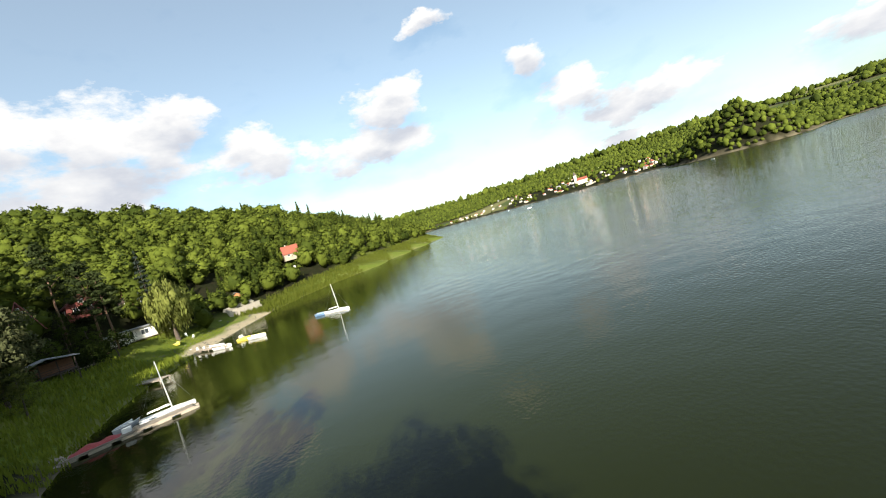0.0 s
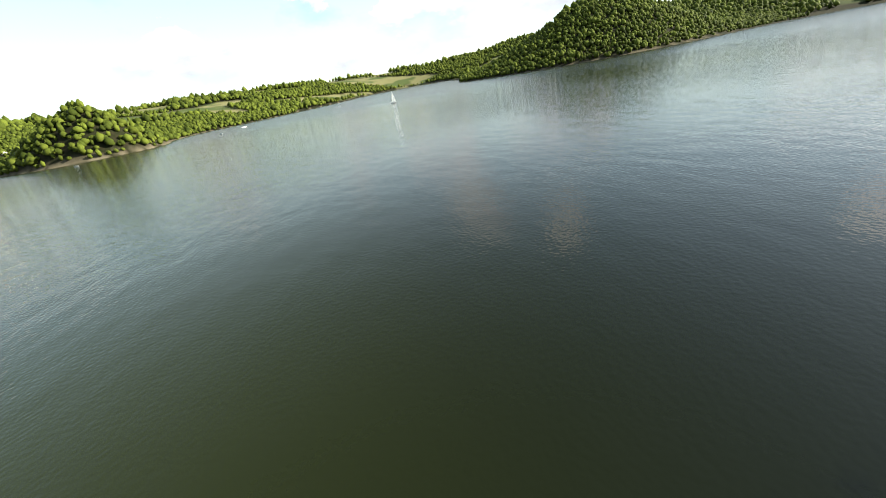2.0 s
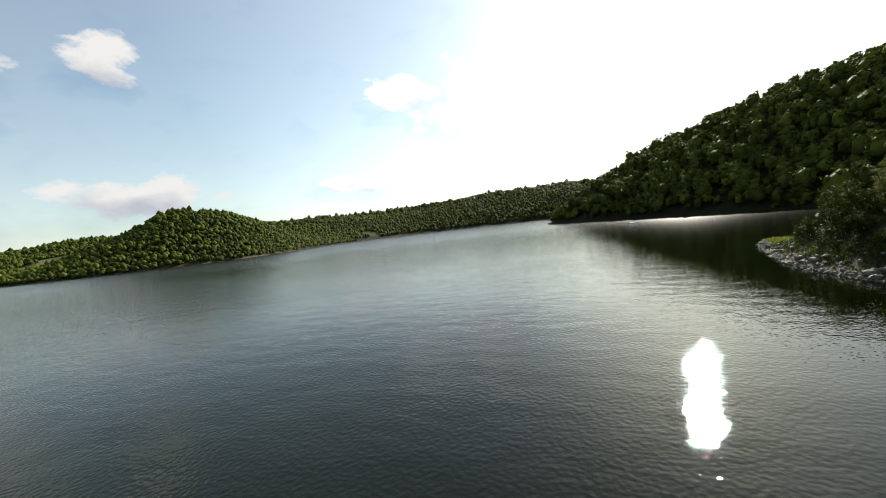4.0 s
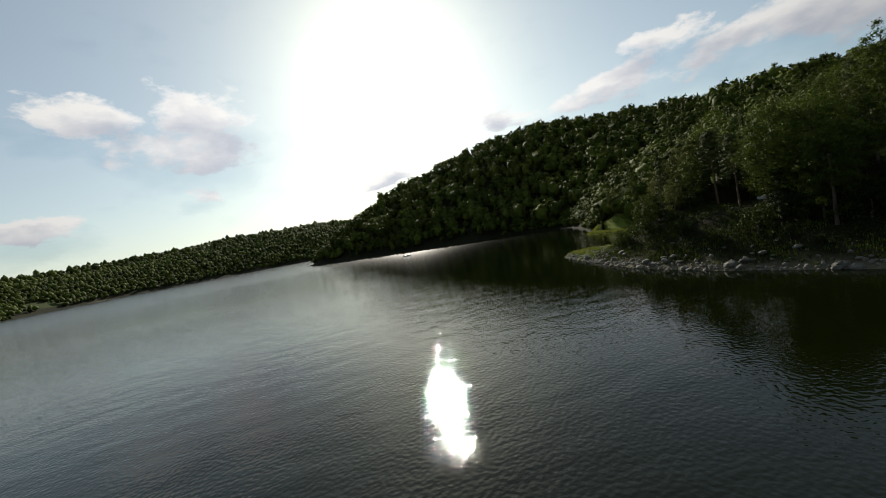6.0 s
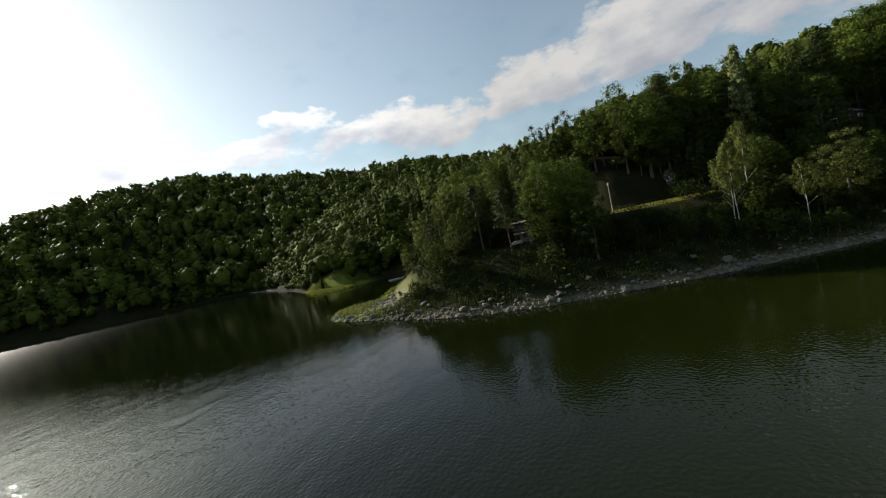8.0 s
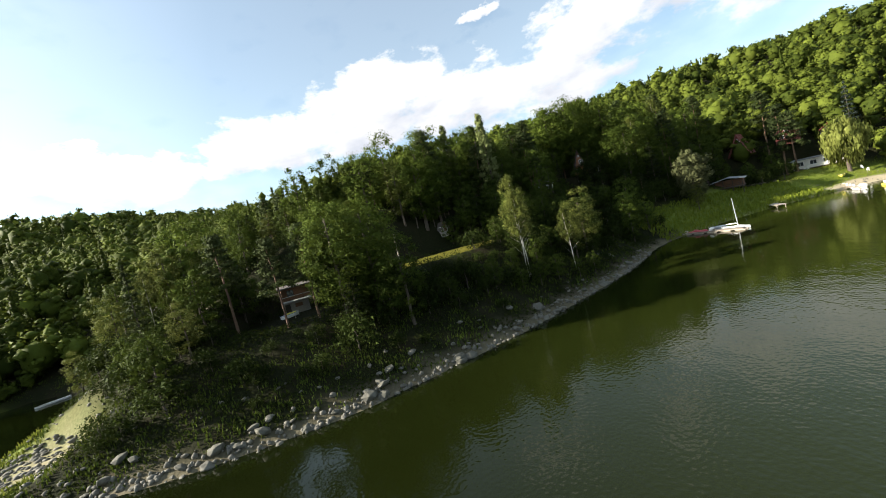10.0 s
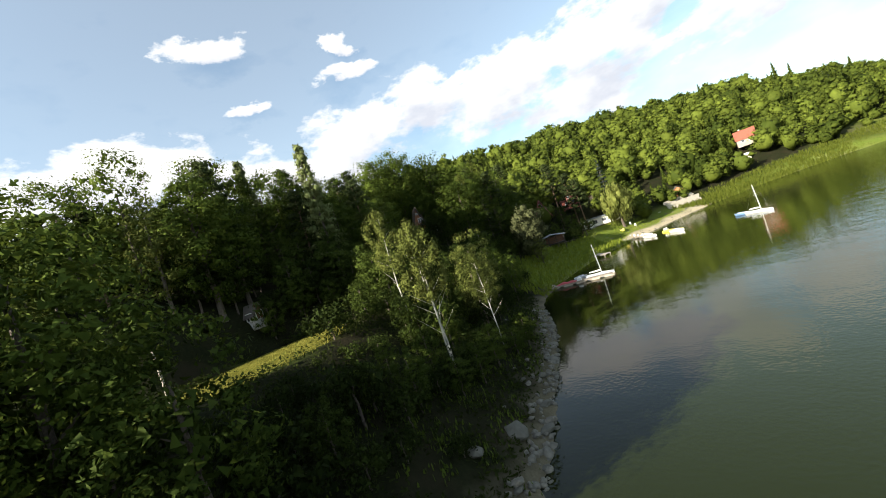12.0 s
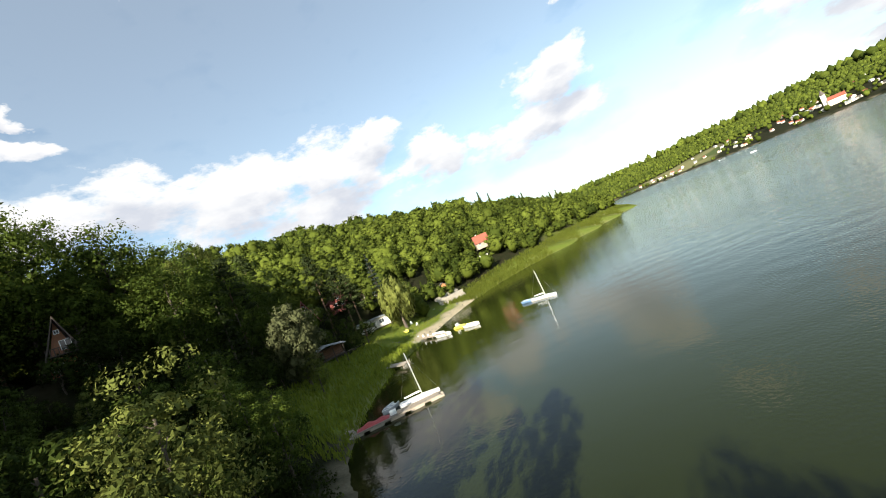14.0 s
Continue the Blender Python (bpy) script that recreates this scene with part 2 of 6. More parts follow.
def ground_material():
    """Forest floor, with mown grass, sand and distant fields where the plan has them."""
    m, nt, p = shader("ground_cover")
    co = nt.nodes.new("ShaderNodeTexCoord").outputs["Object"]
    fine, broad, far = noise_tex(nt, 3.0, 6, 0.65, co), noise_tex(nt, 0.25, 4, 0.55, co), noise_tex(nt, 0.011, 2, 0.4, co)

    def area(name):
        a = nt.nodes.new("ShaderNodeAttribute")
        a.attribute_name = name
        return a.outputs["Fac"]

    # floor is near black: the deep shade under the trees is in its colour
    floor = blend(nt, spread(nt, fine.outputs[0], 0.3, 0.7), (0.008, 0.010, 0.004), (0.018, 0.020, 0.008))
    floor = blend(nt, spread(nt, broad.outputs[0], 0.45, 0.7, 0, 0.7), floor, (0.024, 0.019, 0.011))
    grass = blend(nt, spread(nt, fine.outputs[0], 0.3, 0.7), (0.065, 0.10, 0.013), (0.145, 0.175, 0.03))
    grass = blend(nt, spread(nt, broad.outputs[0], 0.45, 0.7, 0, 0.6), grass, (0.165, 0.165, 0.045))
    sand = blend(nt, spread(nt, fine.outputs[0], 0.3, 0.7), (0.26, 0.215, 0.14), (0.43, 0.37, 0.26))
    sand = blend(nt, spread(nt, broad.outputs[0], 0.5, 0.75, 0, 0.5), sand, (0.12, 0.105, 0.06))
    field = blend(nt, spread(nt, far.outputs[0], 0.42, 0.52), (0.056, 0.075, 0.024), (0.14, 0.135, 0.06))
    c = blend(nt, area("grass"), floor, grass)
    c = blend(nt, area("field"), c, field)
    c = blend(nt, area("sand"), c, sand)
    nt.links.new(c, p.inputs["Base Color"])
    p.inputs["Roughness"].default_value, p.inputs["Specular IOR Level"].default_value = 0.95, 0.05
    bump(nt, p, fine.outputs[0], 0.6, 0.12)
    return m


WATER, GROUND = water_material(), ground_material()
LEAF = foliage("broadleaf_foliage", (0.066, 0.110, 0.018), (0.172, 0.222, 0.033), 0.18)
# bush, young-tree and undergrowth leaves: LEAF darkened, the bank's shade in the colour
SHADED_BUSH_LEAF = foliage("shaded_bush_foliage", (0.026, 0.045, 0.010), (0.072, 0.098, 0.018), 0.15)
SHADED_YOUNG_LEAF = foliage("shaded_young_tree_foliage", (0.046, 0.078, 0.014), (0.125, 0.162, 0.026), 0.18)
SHADED_UNDERGROWTH = foliage("shaded_undergrowth_leaves", (0.025, 0.041, 0.009), (0.063, 0.081, 0.016))
LEAF_FAR = foliage("woodland_foliage", (0.066, 0.099, 0.0155), (0.175, 0.206, 0.029), 0.10, True)
NEEDLE = foliage("pine_needles", (0.042, 0.064, 0.020), (0.095, 0.116, 0.040), 0.12)
BLUE_NEEDLE = foliage("blue_spruce_needles", (0.074, 0.104, 0.081), (0.126, 0.155, 0.126), 0.1)
BIRCH_LEAF = foliage("birch_foliage", (0.098, 0.133, 0.028), (0.24, 0.255, 0.062), 0.22)
WILLOW_LEAF = foliage("willow_foliage", (0.30, 0.35, 0.075), (0.50, 0.52, 0.15), 0.35)
SILVER_LEAF = foliage("silver_willow_foliage", (0.115, 0.128, 0.055), (0.155, 0.168, 0.075), 0.2)
REED = foliage("lakeside_reeds", (0.184, 0.232, 0.028), (0.320, 0.344, 0.064), 0.3)
LARCH_NEEDLE = foliage("larch_needles", (0.16, 0.20, 0.075), (0.28, 0.315, 0.115), 0.2)
DRY_GRASS = foliage("dry_lawn_grass", (0.21, 0.205, 0.038), (0.33, 0.305, 0.066), 0.3)
GRASS = foliage("meadow_grass", (0.16, 0.23, 0.024), (0.33, 0.37, 0.048), 0.35)
BARK = plain("bark", (0.085, 0.065, 0.048), 0.9, grain=9, vary=0.5, relief=0.6)
PINE_BARK = plain("pine_bark", (0.16, 0.095, 0.06), 0.9, grain=8, vary=0.45, relief=0.5)
BIRCH_BARK = plain("birch_bark", (0.42, 0.39, 0.34), 0.7, grain=4, vary=0.4, relief=0.3, stain=2.5)
STONE = plain("quarry_stone", (0.135, 0.125, 0.10), 0.85, grain=3.5, vary=0.4, relief=0.5, stain=0.9)
tint = STONE.node_tree.nodes["Principled BSDF"].inputs["Base Color"]
tint_from = tint.links[0].from_socket
STONE.node_tree.links.new(blend(STONE.node_tree, spread(STONE.node_tree, STONE.node_tree.nodes.new("ShaderNodeObjectInfo").outputs["Random"], 0.0, 1.0, 0.0, 0.75), tint_from, (0.055, 0.055, 0.04)), tint)

# ---------------------------------------------------------------- building helpers
def raw_mesh(name, verts, tris, material, smooth=False, normals=None):
    """A mesh from arrays of corners and triangles, with soft normals if given."""
    me = bpy.data.meshes.new(name)
    verts, tris = np.asarray(verts, np.float32), np.asarray(tris, np.int32)
    me.vertices.add(len(verts))
    me.vertices.foreach_set("co", verts.ravel())
    me.loops.add(tris.size)
    me.loops.foreach_set("vertex_index", tris.ravel())
    me.polygons.add(len(tris))
    me.polygons.foreach_set("loop_start", np.arange(0, tris.size, tris.shape[1], dtype=np.int32))
    if smooth:
        me.polygons.foreach_set("use_smooth", np.ones(len(tris), bool))
    me.update(calc_edges=True)
    if normals is not None:
        me.polygons.foreach_set("use_smooth", np.ones(len(tris), bool))
        me.attributes.new("custom_normal", "FLOAT_VECTOR", "POINT").data.foreach_set("vector", np.asarray(normals, np.float32).ravel())
        me.update()
    me.materials.append(material)
    return me


def attach(ob, parent):
    if parent is not None:
        ob.parent = parent
    return ob


def part(name, bm, material, parent=None, label="", smooth=False):
    """Links a bmesh as one mesh object under a thing or a part."""
    me = bpy.data.meshes.new(name)
    for f in bm.faces:
        f.smooth = smooth
    bm.to_mesh(me)
    bm.free()
    me.materials.append(material)
    return tagged(attach(new(name, me), parent), label)


def thing(name, m, label, category, group="", kind=""):
    ob = new(name)
    ob.matrix_basis = m
    return tagged(ob, label, category, group, kind)


def box(bm, centre, size, turn=0.0, bevel=0.0, tilt=(0.0, 0.0)):
    m = pose(*centre, tilt[0], tilt[1], turn) @ Matrix.Diagonal((*size, 1))
    made = bmesh.ops.create_cube(bm, size=1.0, matrix=m)
    if bevel:
        edges = list({e for v in made["verts"] for e in v.link_edges})
        bmesh.ops.bevel(bm, geom=edges, offset=bevel, segments=1, affect="EDGES")
    return bm


def tube(bm, a, b, ra, rb, n=7):
    a, b = Vector(a), Vector(b)
    d = b - a
    m = Matrix.Translation((a + b) / 2) @ d.to_track_quat("Z", "Y").to_matrix().to_4x4()
    bmesh.ops.create_cone(bm, cap_ends=True, segments=n, radius1=ra, radius2=rb, depth=d.length, matrix=m)
    return bm


def prism(bm, outline, axis_from, axis_to):
    """Extrudes an outline of (x, z) points along y."""
    a = [bm.verts.new((x, axis_from, z)) for x, z in outline]
    b = [bm.verts.new((x, axis_to, z)) for x, z in outline]
    bm.faces.new(a[::-1])
    bm.faces.new(b)
    n = len(outline)
    for i in range(n):
        bm.faces.new((a[i], a[(i + 1) % n], b[(i + 1) % n], b[i]))
    bmesh.ops.recalc_face_normals(bm, faces=bm.faces)
    return bm


def loft(bm, rings, close=True):
    """Skins rings of equal length."""
    made = [[bm.verts.new(p) for p in ring] for ring in rings]
    n = len(rings[0])
    for a, b in zip(made, made[1:]):
        for i in range(n if close else n - 1):
            bm.faces.new((a[i], a[(i + 1) % n], b[(i + 1) % n], b[i]))
    if close:
        bm.faces.new(made[0][::-1])
        bm.faces.new(made[-1])
    bmesh.ops.recalc_face_normals(bm, faces=bm.faces)
    return bm


# ---------------------------------------------------------------- the lake and the land
SHORE_EAST = [
    (-190, -800), (-70, -560), (-30, -420), (-34, -330), (-54, -292), (-34, -264), (18, -203), (48, -162), (72, -139),
    (88, -112), (96, -90), (101, -72), (106, -54), (107, -38), (106, -24), (104, -13), (100, -5), (95, 2), (90, 11),
    (84, 24), (79, 36), (76, 46), (73, 56), (72, 66), (73, 76), (76, 88), (78, 97), (81, 105), (88, 104), (97, 99),
    (108, 101), (120, 106), (131, 112), (140, 122), (140, 131), (132, 138), (126, 148), (132, 158), (150, 185),
]
SHORE_WEST = [
    (165, 212), (178, 248), (165, 285), (125, 340), (70, 430), (20, 520), (-5, 565), (5, 640), (60, 800), (110, 1000),
    (40, 1230), (-120, 1380), (-350, 1330), (-520, 1130), (-545, 900), (-450, 620), (-375, 430), (-400, 310), (-470, 262),
    (-548, 228), (-640, 235), (-800, 300), (-1100, 380), (-1500, 430), (-1560, 300), (-1300, 150), (-1187, 95),
    (-1000, 55), (-760, -50), (-650, -100), (-560, -165), (-450, -180), (-340, -143), (-302, -185), (-316, -240),
    (-347, -284), (-420, -335), (-395, -390), (-365, -480), (-310, -580), (-280, -700), (-240, -780),
]
LAKE = np.array(SHORE_EAST + SHORE_WEST, float)


def smooth_shore(p, rounds=2):
    """Cuts the corners of a closed line."""
    for _ in range(rounds):
        q = np.roll(p, -1, 0)
        p = np.stack([0.75 * p + 0.25 * q, 0.25 * p + 0.75 * q], 1).reshape(-1, 2)
    return p


LAKE = smooth_shore(LAKE)


def shore_distance(x, y):
    """Metres to the waterline, positive on land."""
    x, y = np.asarray(x, float), np.asarray(y, float)
    best, inside = np.full(x.shape, 1e12), np.zeros(x.shape, bool)
    for (ax, ay), (bx, by) in zip(LAKE, np.roll(LAKE, -1, 0)):
        ux, uy = bx - ax, by - ay
        t = np.clip(((x - ax) * ux + (y - ay) * uy) / (ux * ux + uy * uy + 1e-9), 0, 1)
        best = np.minimum(best, (x - ax - t * ux) ** 2 + (y - ay - t * uy) ** 2)
        if ay != by:
            cross = (ay > y) != (by > y)
            inside ^= cross & (x < ux * (y - ay) / (by - ay) + ax)
    return np.where(inside, -1, 1) * np.sqrt(best)


# hilltops: x, y, height, reach
HILLS = [
    (190, -20, 38, 75), (150, -210, 112, 105), (325, 440, 112, 150), (130, 540, 62, 100), (40, 640, 38, 90),
    (-520, 505, 76, 115), (-620, 330, 16, 120), (-180, 1720, 225, 280), (-720, 1400, 85, 380), (520, 1000, 130, 350),
    (-640, -720, 140, 250), (-260, -1180, 106, 330), (-1000, -420, 38, 320), (-1650, -60, 110, 420), (-1900, 700, 80, 500),
    (-370, -195, 46, 50), (-1300, 900, 38, 380), (600, -600, 60, 400), (430, 20, 22, 170), (15, -292, 96, 62), (390, 200, 16, 60), (185, -105, 32, 55),
]
# terraces and one added hollow: x, y, level, half width, half length, bearing of the length
# the first is the hollow, made up to let sun reach the lawn
TERRACES_AND_HOLLOW = [(113, 62, 11.0, 8, 15, 13), (107.5, 36.5, 10.1, 7.5, 13.5, -22), (96, 63, 7.5, 8.5, 7, 8), (137, -19, 20.5, 6, 6, 0), (120, -88, 5.2, 7, 9, 25), (86, 95, 0.7, 6, 9, 8), (130, 146, 0.45, 4, 9, 0),
            (124, -68, 4.6, 8, 9, 20)]


def wobble(x, y, size):
    """Smooth unevenness from a few crossed waves."""
    return (np.sin(x / size + 1.3 * np.sin(y / size * 0.7)) + np.sin(y / size * 1.13 + 1.7 * np.sin(x / size * 0.6 + 2))) * 0.5


def ground_height(x, y):
    x, y = np.asarray(x, float), np.asarray(y, float)
    d = shore_distance(x, y)
    top = np.full(x.shape, 16.0)
    for hx, hy, hz, reach in HILLS:
        top = top + hz * np.exp(-((x - hx) ** 2 + (y - hy) ** 2) / (2 * reach * reach))
    top = top * (1 + 0.13 * wobble(x, y, 70.0))
    near = np.clip((x + 150) / 150, 0, 1)
    slope = 0.16 + 0.39 * near + 0.9 * np.exp(-((x + 500) ** 2 + (y - 490) ** 2) / 3e4) + 0.3 * np.clip((y - 700) / 400, 0, 1) * (1 - near) + 0.1 * np.clip((-900 - x) / 400, 0, 1) + 0.35 * np.exp(-((x - 280) ** 2 + (y - 420) ** 2) / 5e4) + 0.18 * np.exp(-((x - 60) ** 2 + (y - 600) ** 2) / 1.0e4) + 1.0 * np.exp(-((x + 350) ** 2 + (y + 215) ** 2) / 6e3)
    beach = np.exp(-((x - 92) ** 2 + (y + 100) ** 2) / (2 * 45.0 ** 2))
    dd = np.maximum(d - 9 * beach, 0) + np.minimum(d, 9 * beach).clip(0) * 0.25
    land = top * (1 - np.exp(-slope * dd / top)) + np.clip(d, 0, 2) * 0.25 + 0.35 * wobble(x, y, 5.0) * np.clip(d / 12, 0, 1)
    bed = -0.25 * np.clip(-d, 0, 2) - 0.12 * np.clip(-d - 2, 0, 30)
    h = np.where(d > 0, land, bed)
    for tx, ty, tz, wide, long, turn in TERRACES_AND_HOLLOW:
        c, s = math.cos(radians(turn)), math.sin(radians(turn))
        u, v = ((x - tx) * c - (y - ty) * s) / wide, ((x - tx) * s + (y - ty) * c) / long
        k = np.clip(1.6 - np.sqrt(u * u + v * v), 0, 0.6) / 0.6
        k = k * k * (3 - 2 * k)
        h = h * (1 - k) + tz * k
    return h


def level(x, y):
    return float(ground_height(np.array([x]), np.array([y]))[0])


def steps(edges):
    """Grid lines: (from, to, step) runs."""
    out = []
    for a, b, s in edges:
        out += list(np.arange(a, b, s))
    return np.array(sorted(set(np.round(out, 2))))


GX = steps([(-4600, -2000, 200), (-2000, -700, 50), (-700, -420, 18), (-420, -280, 7), (-280, -250, 15), (-250, 60, 25), (60, 170, 2.0), (170, 300, 5), (300, 400, 10), (400, 800, 30), (800, 4700, 200)])
GY = steps([(-4600, -1500, 200), (-1500, -800, 40), (-800, -420, 16), (-420, -300, 9), (-300, -110, 5), (-110, 115, 2.0), (115, 300, 6), (300, 700, 16), (700, 2200, 60), (2200, 4700, 200)])
XX, YY = np.meshgrid(GX, GY)
ZZ = ground_height(XX, YY)


def grid_height(x, y):
    """Height of the built ground, between its grid points."""
    i = np.clip(np.searchsorted(GX, x) - 1, 0, len(GX) - 2)
    j = np.clip(np.searchsorted(GY, y) - 1, 0, len(GY) - 2)
    u, w = (x - GX[i]) / (GX[i + 1] - GX[i]), (y - GY[j]) / (GY[j + 1] - GY[j])
    return (ZZ[j, i] * (1 - u) + ZZ[j, i + 1] * u) * (1 - w) + (ZZ[j + 1, i] * (1 - u) + ZZ[j + 1, i + 1] * u) * w


def soft_area(x, y, cx, cy, wide, long, turn=0.0, edge=0.25):
    c, s = math.cos(radians(turn)), math.sin(radians(turn))
    u, v = ((x - cx) * c - (y - cy) * s) / wide, ((x - cx) * s + (y - cy) * c) / long
    return np.clip((1 - np.sqrt(u * u + v * v)) / edge, 0, 1)


def grass_area(x, y):
    g = soft_area(x, y, 107, 36.5, 7.2, 13.5, -22)
    d = shore_distance(x, y)
    g = np.maximum(g, np.clip((np.where(y < -115, 11, 14) - d) / 4, 0, 1) * (y < -20) * (y > -330) * (x < 135) * (x > -80))
    g = np.maximum(g, soft_area(x, y, 112, -50, 12, 14))
    g = np.maximum(g, soft_area(x, y, 114, -82, 10, 12))
    return np.maximum(np.maximum(g, soft_area(x, y, 130, 146, 13, 22)), soft_area(x, y, 85, 97, 12, 13))


def sand_area(x, y):
    d = shore_distance(x, y)
    s = np.clip((4.6 + 2.2 * wobble(x, y, 3.6) - d) / 1.6, 0, 1) * (y > -112) * (y < -66) * (x > 60) * (x < 130)
    s = np.maximum(s, soft_area(x, y, 124, -72.5, 1.5, 8, 110, 0.5))
    s = np.maximum(s, soft_area(x, y, 87.5, 93.0, 8.0, 7.0, 0, 0.7) * np.clip(0.85 + 0.4 * wobble(x, y, 1.3), 0.4, 1.0))
    s = np.maximum(s, soft_area(x, y, 102, 82, 4, 12, 30, 0.5) * 0.8)
    s = np.maximum(s, np.clip((1.6 - d) / 1.2, 0, 1) * 0.35 * (y < 80))
    far = np.clip((3.5 - d) / 3, 0, 1) * (x < -150) * 0.2
    return np.maximum(s, far) * (d > -3)


def field_area(x, y):
    """Open fields on the far slopes."""
    k = wobble(x + 300, y - 200, 150.0) + 0.5 * wobble(x, y, 47.0)
    out = np.clip((k - 0.55) / 0.12, 0, 1) * (x < -150)
    west = (x < -1000) & (y < 600)
    out = np.maximum(out, np.clip((wobble(x, y, 95.0) - 0.1) / 0.1, 0, 1) * west)
    keep = ((x + 370) ** 2 + (y + 215) ** 2 > 110 ** 2) & ~((x > -720) & (y > 180) & (y < 900)) & (y < 1100)
    return out * keep * (shore_distance(x, y) > 16)


def build_ground():
    ny, nx = XX.shape
    v = np.stack([XX, YY, ZZ], -1).reshape(-1, 3)
    i = (np.arange(ny - 1)[:, None] * nx + np.arange(nx - 1)[None]).ravel()
    q = np.stack([i, i + 1, i + nx + 1, i + nx], 1)
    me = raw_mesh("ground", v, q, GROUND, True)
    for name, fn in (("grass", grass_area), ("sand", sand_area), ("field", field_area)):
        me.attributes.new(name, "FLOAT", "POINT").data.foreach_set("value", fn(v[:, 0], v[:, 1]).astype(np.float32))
    return tagged(new("ground", me), "wooded lake shore with shade-darkened forest floor, grass and sand", "ground", kind="structure")


build_ground()
me = raw_mesh("water", [(-4600, -4600, 0), (4600, -4600, 0), (4600, 4600, 0), (-4600, 4600, 0)], [(0, 1, 2, 3)], WATER)
tagged(new("water", me), "calm dark green lake with faint ripples", "lake", kind="structure")

# ---------------------------------------------------------------- trees
ICO = None
OCTA = (np.array([(1, 0, 0), (-1, 0, 0), (0, 1, 0), (0, -1, 0), (0, 0, 1), (0, 0, -1)], float),
        np.array([(0, 2, 4), (2, 1, 4), (1, 3, 4), (3, 0, 4), (2, 0, 5), (1, 2, 5), (3, 1, 5), (0, 3, 5)]))


def ico():
    global ICO
    if ICO is None:
        bm = bmesh.new()
        bmesh.ops.create_icosphere(bm, subdivisions=1, radius=1.0)
        ICO = (np.array([v.co[:] for v in bm.verts]), np.array([[v.index for v in f.verts] for f in bm.faces]))
        bm.free()
    return ICO


def unit(v):
    return v / (np.linalg.norm(v, axis=-1, keepdims=True) + 1e-6)


class Cluster:
    """Collects foliage: dense puffs and the loose sprays of leaves round them, with the soft normals of the crown."""

    def __init__(self, seed, middle=(0.0, 0.0, 8.0)):
        self.v, self.f, self.s, self.n, self.rng, self.middle = [], [], [], 0, np.random.default_rng(seed), np.array(middle)

    def put(self, v, f, soft):
        self.v.append(v)
        self.f.append(f + self.n)
        self.s.append(soft)
        self.n += len(v)

    def core(self, c, r, rough=0.16, fine=True):
        v, f = ico() if fine else OCTA
        w = v * np.asarray(r, float) * (1 + self.rng.normal(0, rough, (len(v), 1)).clip(-0.35, 0.35)) + c
        self.put(w, f, unit(unit(v) + 0.35 * unit(w - self.middle)))

    def scatter(self, c, r, count, droop, inner):
        """Places, axes and soft normals of leaf sprays in an egg-shaped shell."""
        g, c, r = self.rng, np.asarray(c, float), np.asarray(r, float)
        d = unit(g.normal(size=(count, 3)))
        p = c + d * r * g.uniform(inner, 1.15, (count, 1))
        n = d + g.normal(size=(count, 3)) * 0.42 + np.array([0, 0, 0.2])
        a = unit(np.cross(n, g.normal(size=(count, 3))))
        a[:, 2] -= droop
        a = unit(a)
        b = unit(np.cross(n, a))
        return p, a, b, unit(0.9 * d + 0.45 * unit(p - self.middle) + 0.3 * g.normal(size=(count, 3)) + np.array([0, 0, 0.12]))

    def sprays(self, c, r, count, size, droop=0.0, long=1.0, inner=0.65):
        p, a, b, soft = self.scatter(c, r, count, droop, inner)
        n = np.cross(a, b)
        s = size * self.rng.uniform(0.6, 1.3, (count, 1))
        tip, base = p + a * s * long, p - a * s * long * 0.6
        left, right = p + b * s * 0.5 + n * s * 0.15, p - b * s * 0.5 + n * s * 0.15
        k = np.arange(count)[:, None] * 4
        self.put(np.stack([base, left, tip, right], 1).reshape(-1, 3), np.concatenate([k + [0, 2, 1], k + [0, 3, 2]], 0), np.repeat(soft, 4, 0))

    def flecks(self, c, r, count, size, droop=0.0, long=1.2, inner=0.5):
        """Sprays of one triangle each."""
        p, a, b, soft = self.scatter(c, r, count, droop, inner)
        s = size * self.rng.uniform(0.6, 1.4, (count, 1))
        k = np.arange(count)[:, None] * 3
        self.put(np.stack([p + a * s * long, p - a * s * 0.5 + b * s * 0.6, p - a * s * 0.5 - b * s * 0.6], 1).reshape(-1, 3), k + [0, 1, 2], np.repeat(soft, 3, 0))

    def arrays(self):
        return np.concatenate(self.v), np.concatenate(self.f), np.concatenate(self.s)


def on_egg(k, n, c, r, rng):
    """A point k of n spread over an egg-shaped crown."""
    z = 1 - 2 * (k + 0.5) / n
    a, q = k * 2.39996 + rng.uniform(-0.4, 0.4), math.sqrt(1 - z * z)
    s = rng.uniform(0.62, 0.98)
    return np.array([c[0] + r[0] * q * math.cos(a) * s, c[1] + r[1] * q * math.sin(a) * s, c[2] + r[2] * z * s])


def crown_broad(seed, clumps=36, cards=110, size=0.155, high=16.0, wide=4.2):
    k = Cluster(seed, (0, 0, high * 0.5))
    c, r = (0, 0, high * 0.54), (wide, wide, high * 0.45)
    for i in range(clumps):
        p = on_egg(i, clumps, c, r, k.rng)
        q = k.rng.uniform(0.75, 1.45) * wide / 4.2
        k.sprays(p, (q * 1.1, q * 1.1, q * 0.8), cards, size, 0, 1.2, 0.55)
        k.flecks(p, (q * 0.9, q * 0.9, q * 0.7), 34, size * 1.7, 0, 1.2, 0.1)
    k.flecks(c, (wide * 0.7, wide * 0.7, high * 0.32), 300, 0.075 * wide, 0, 1.2, 0.1)
    return k.arrays()


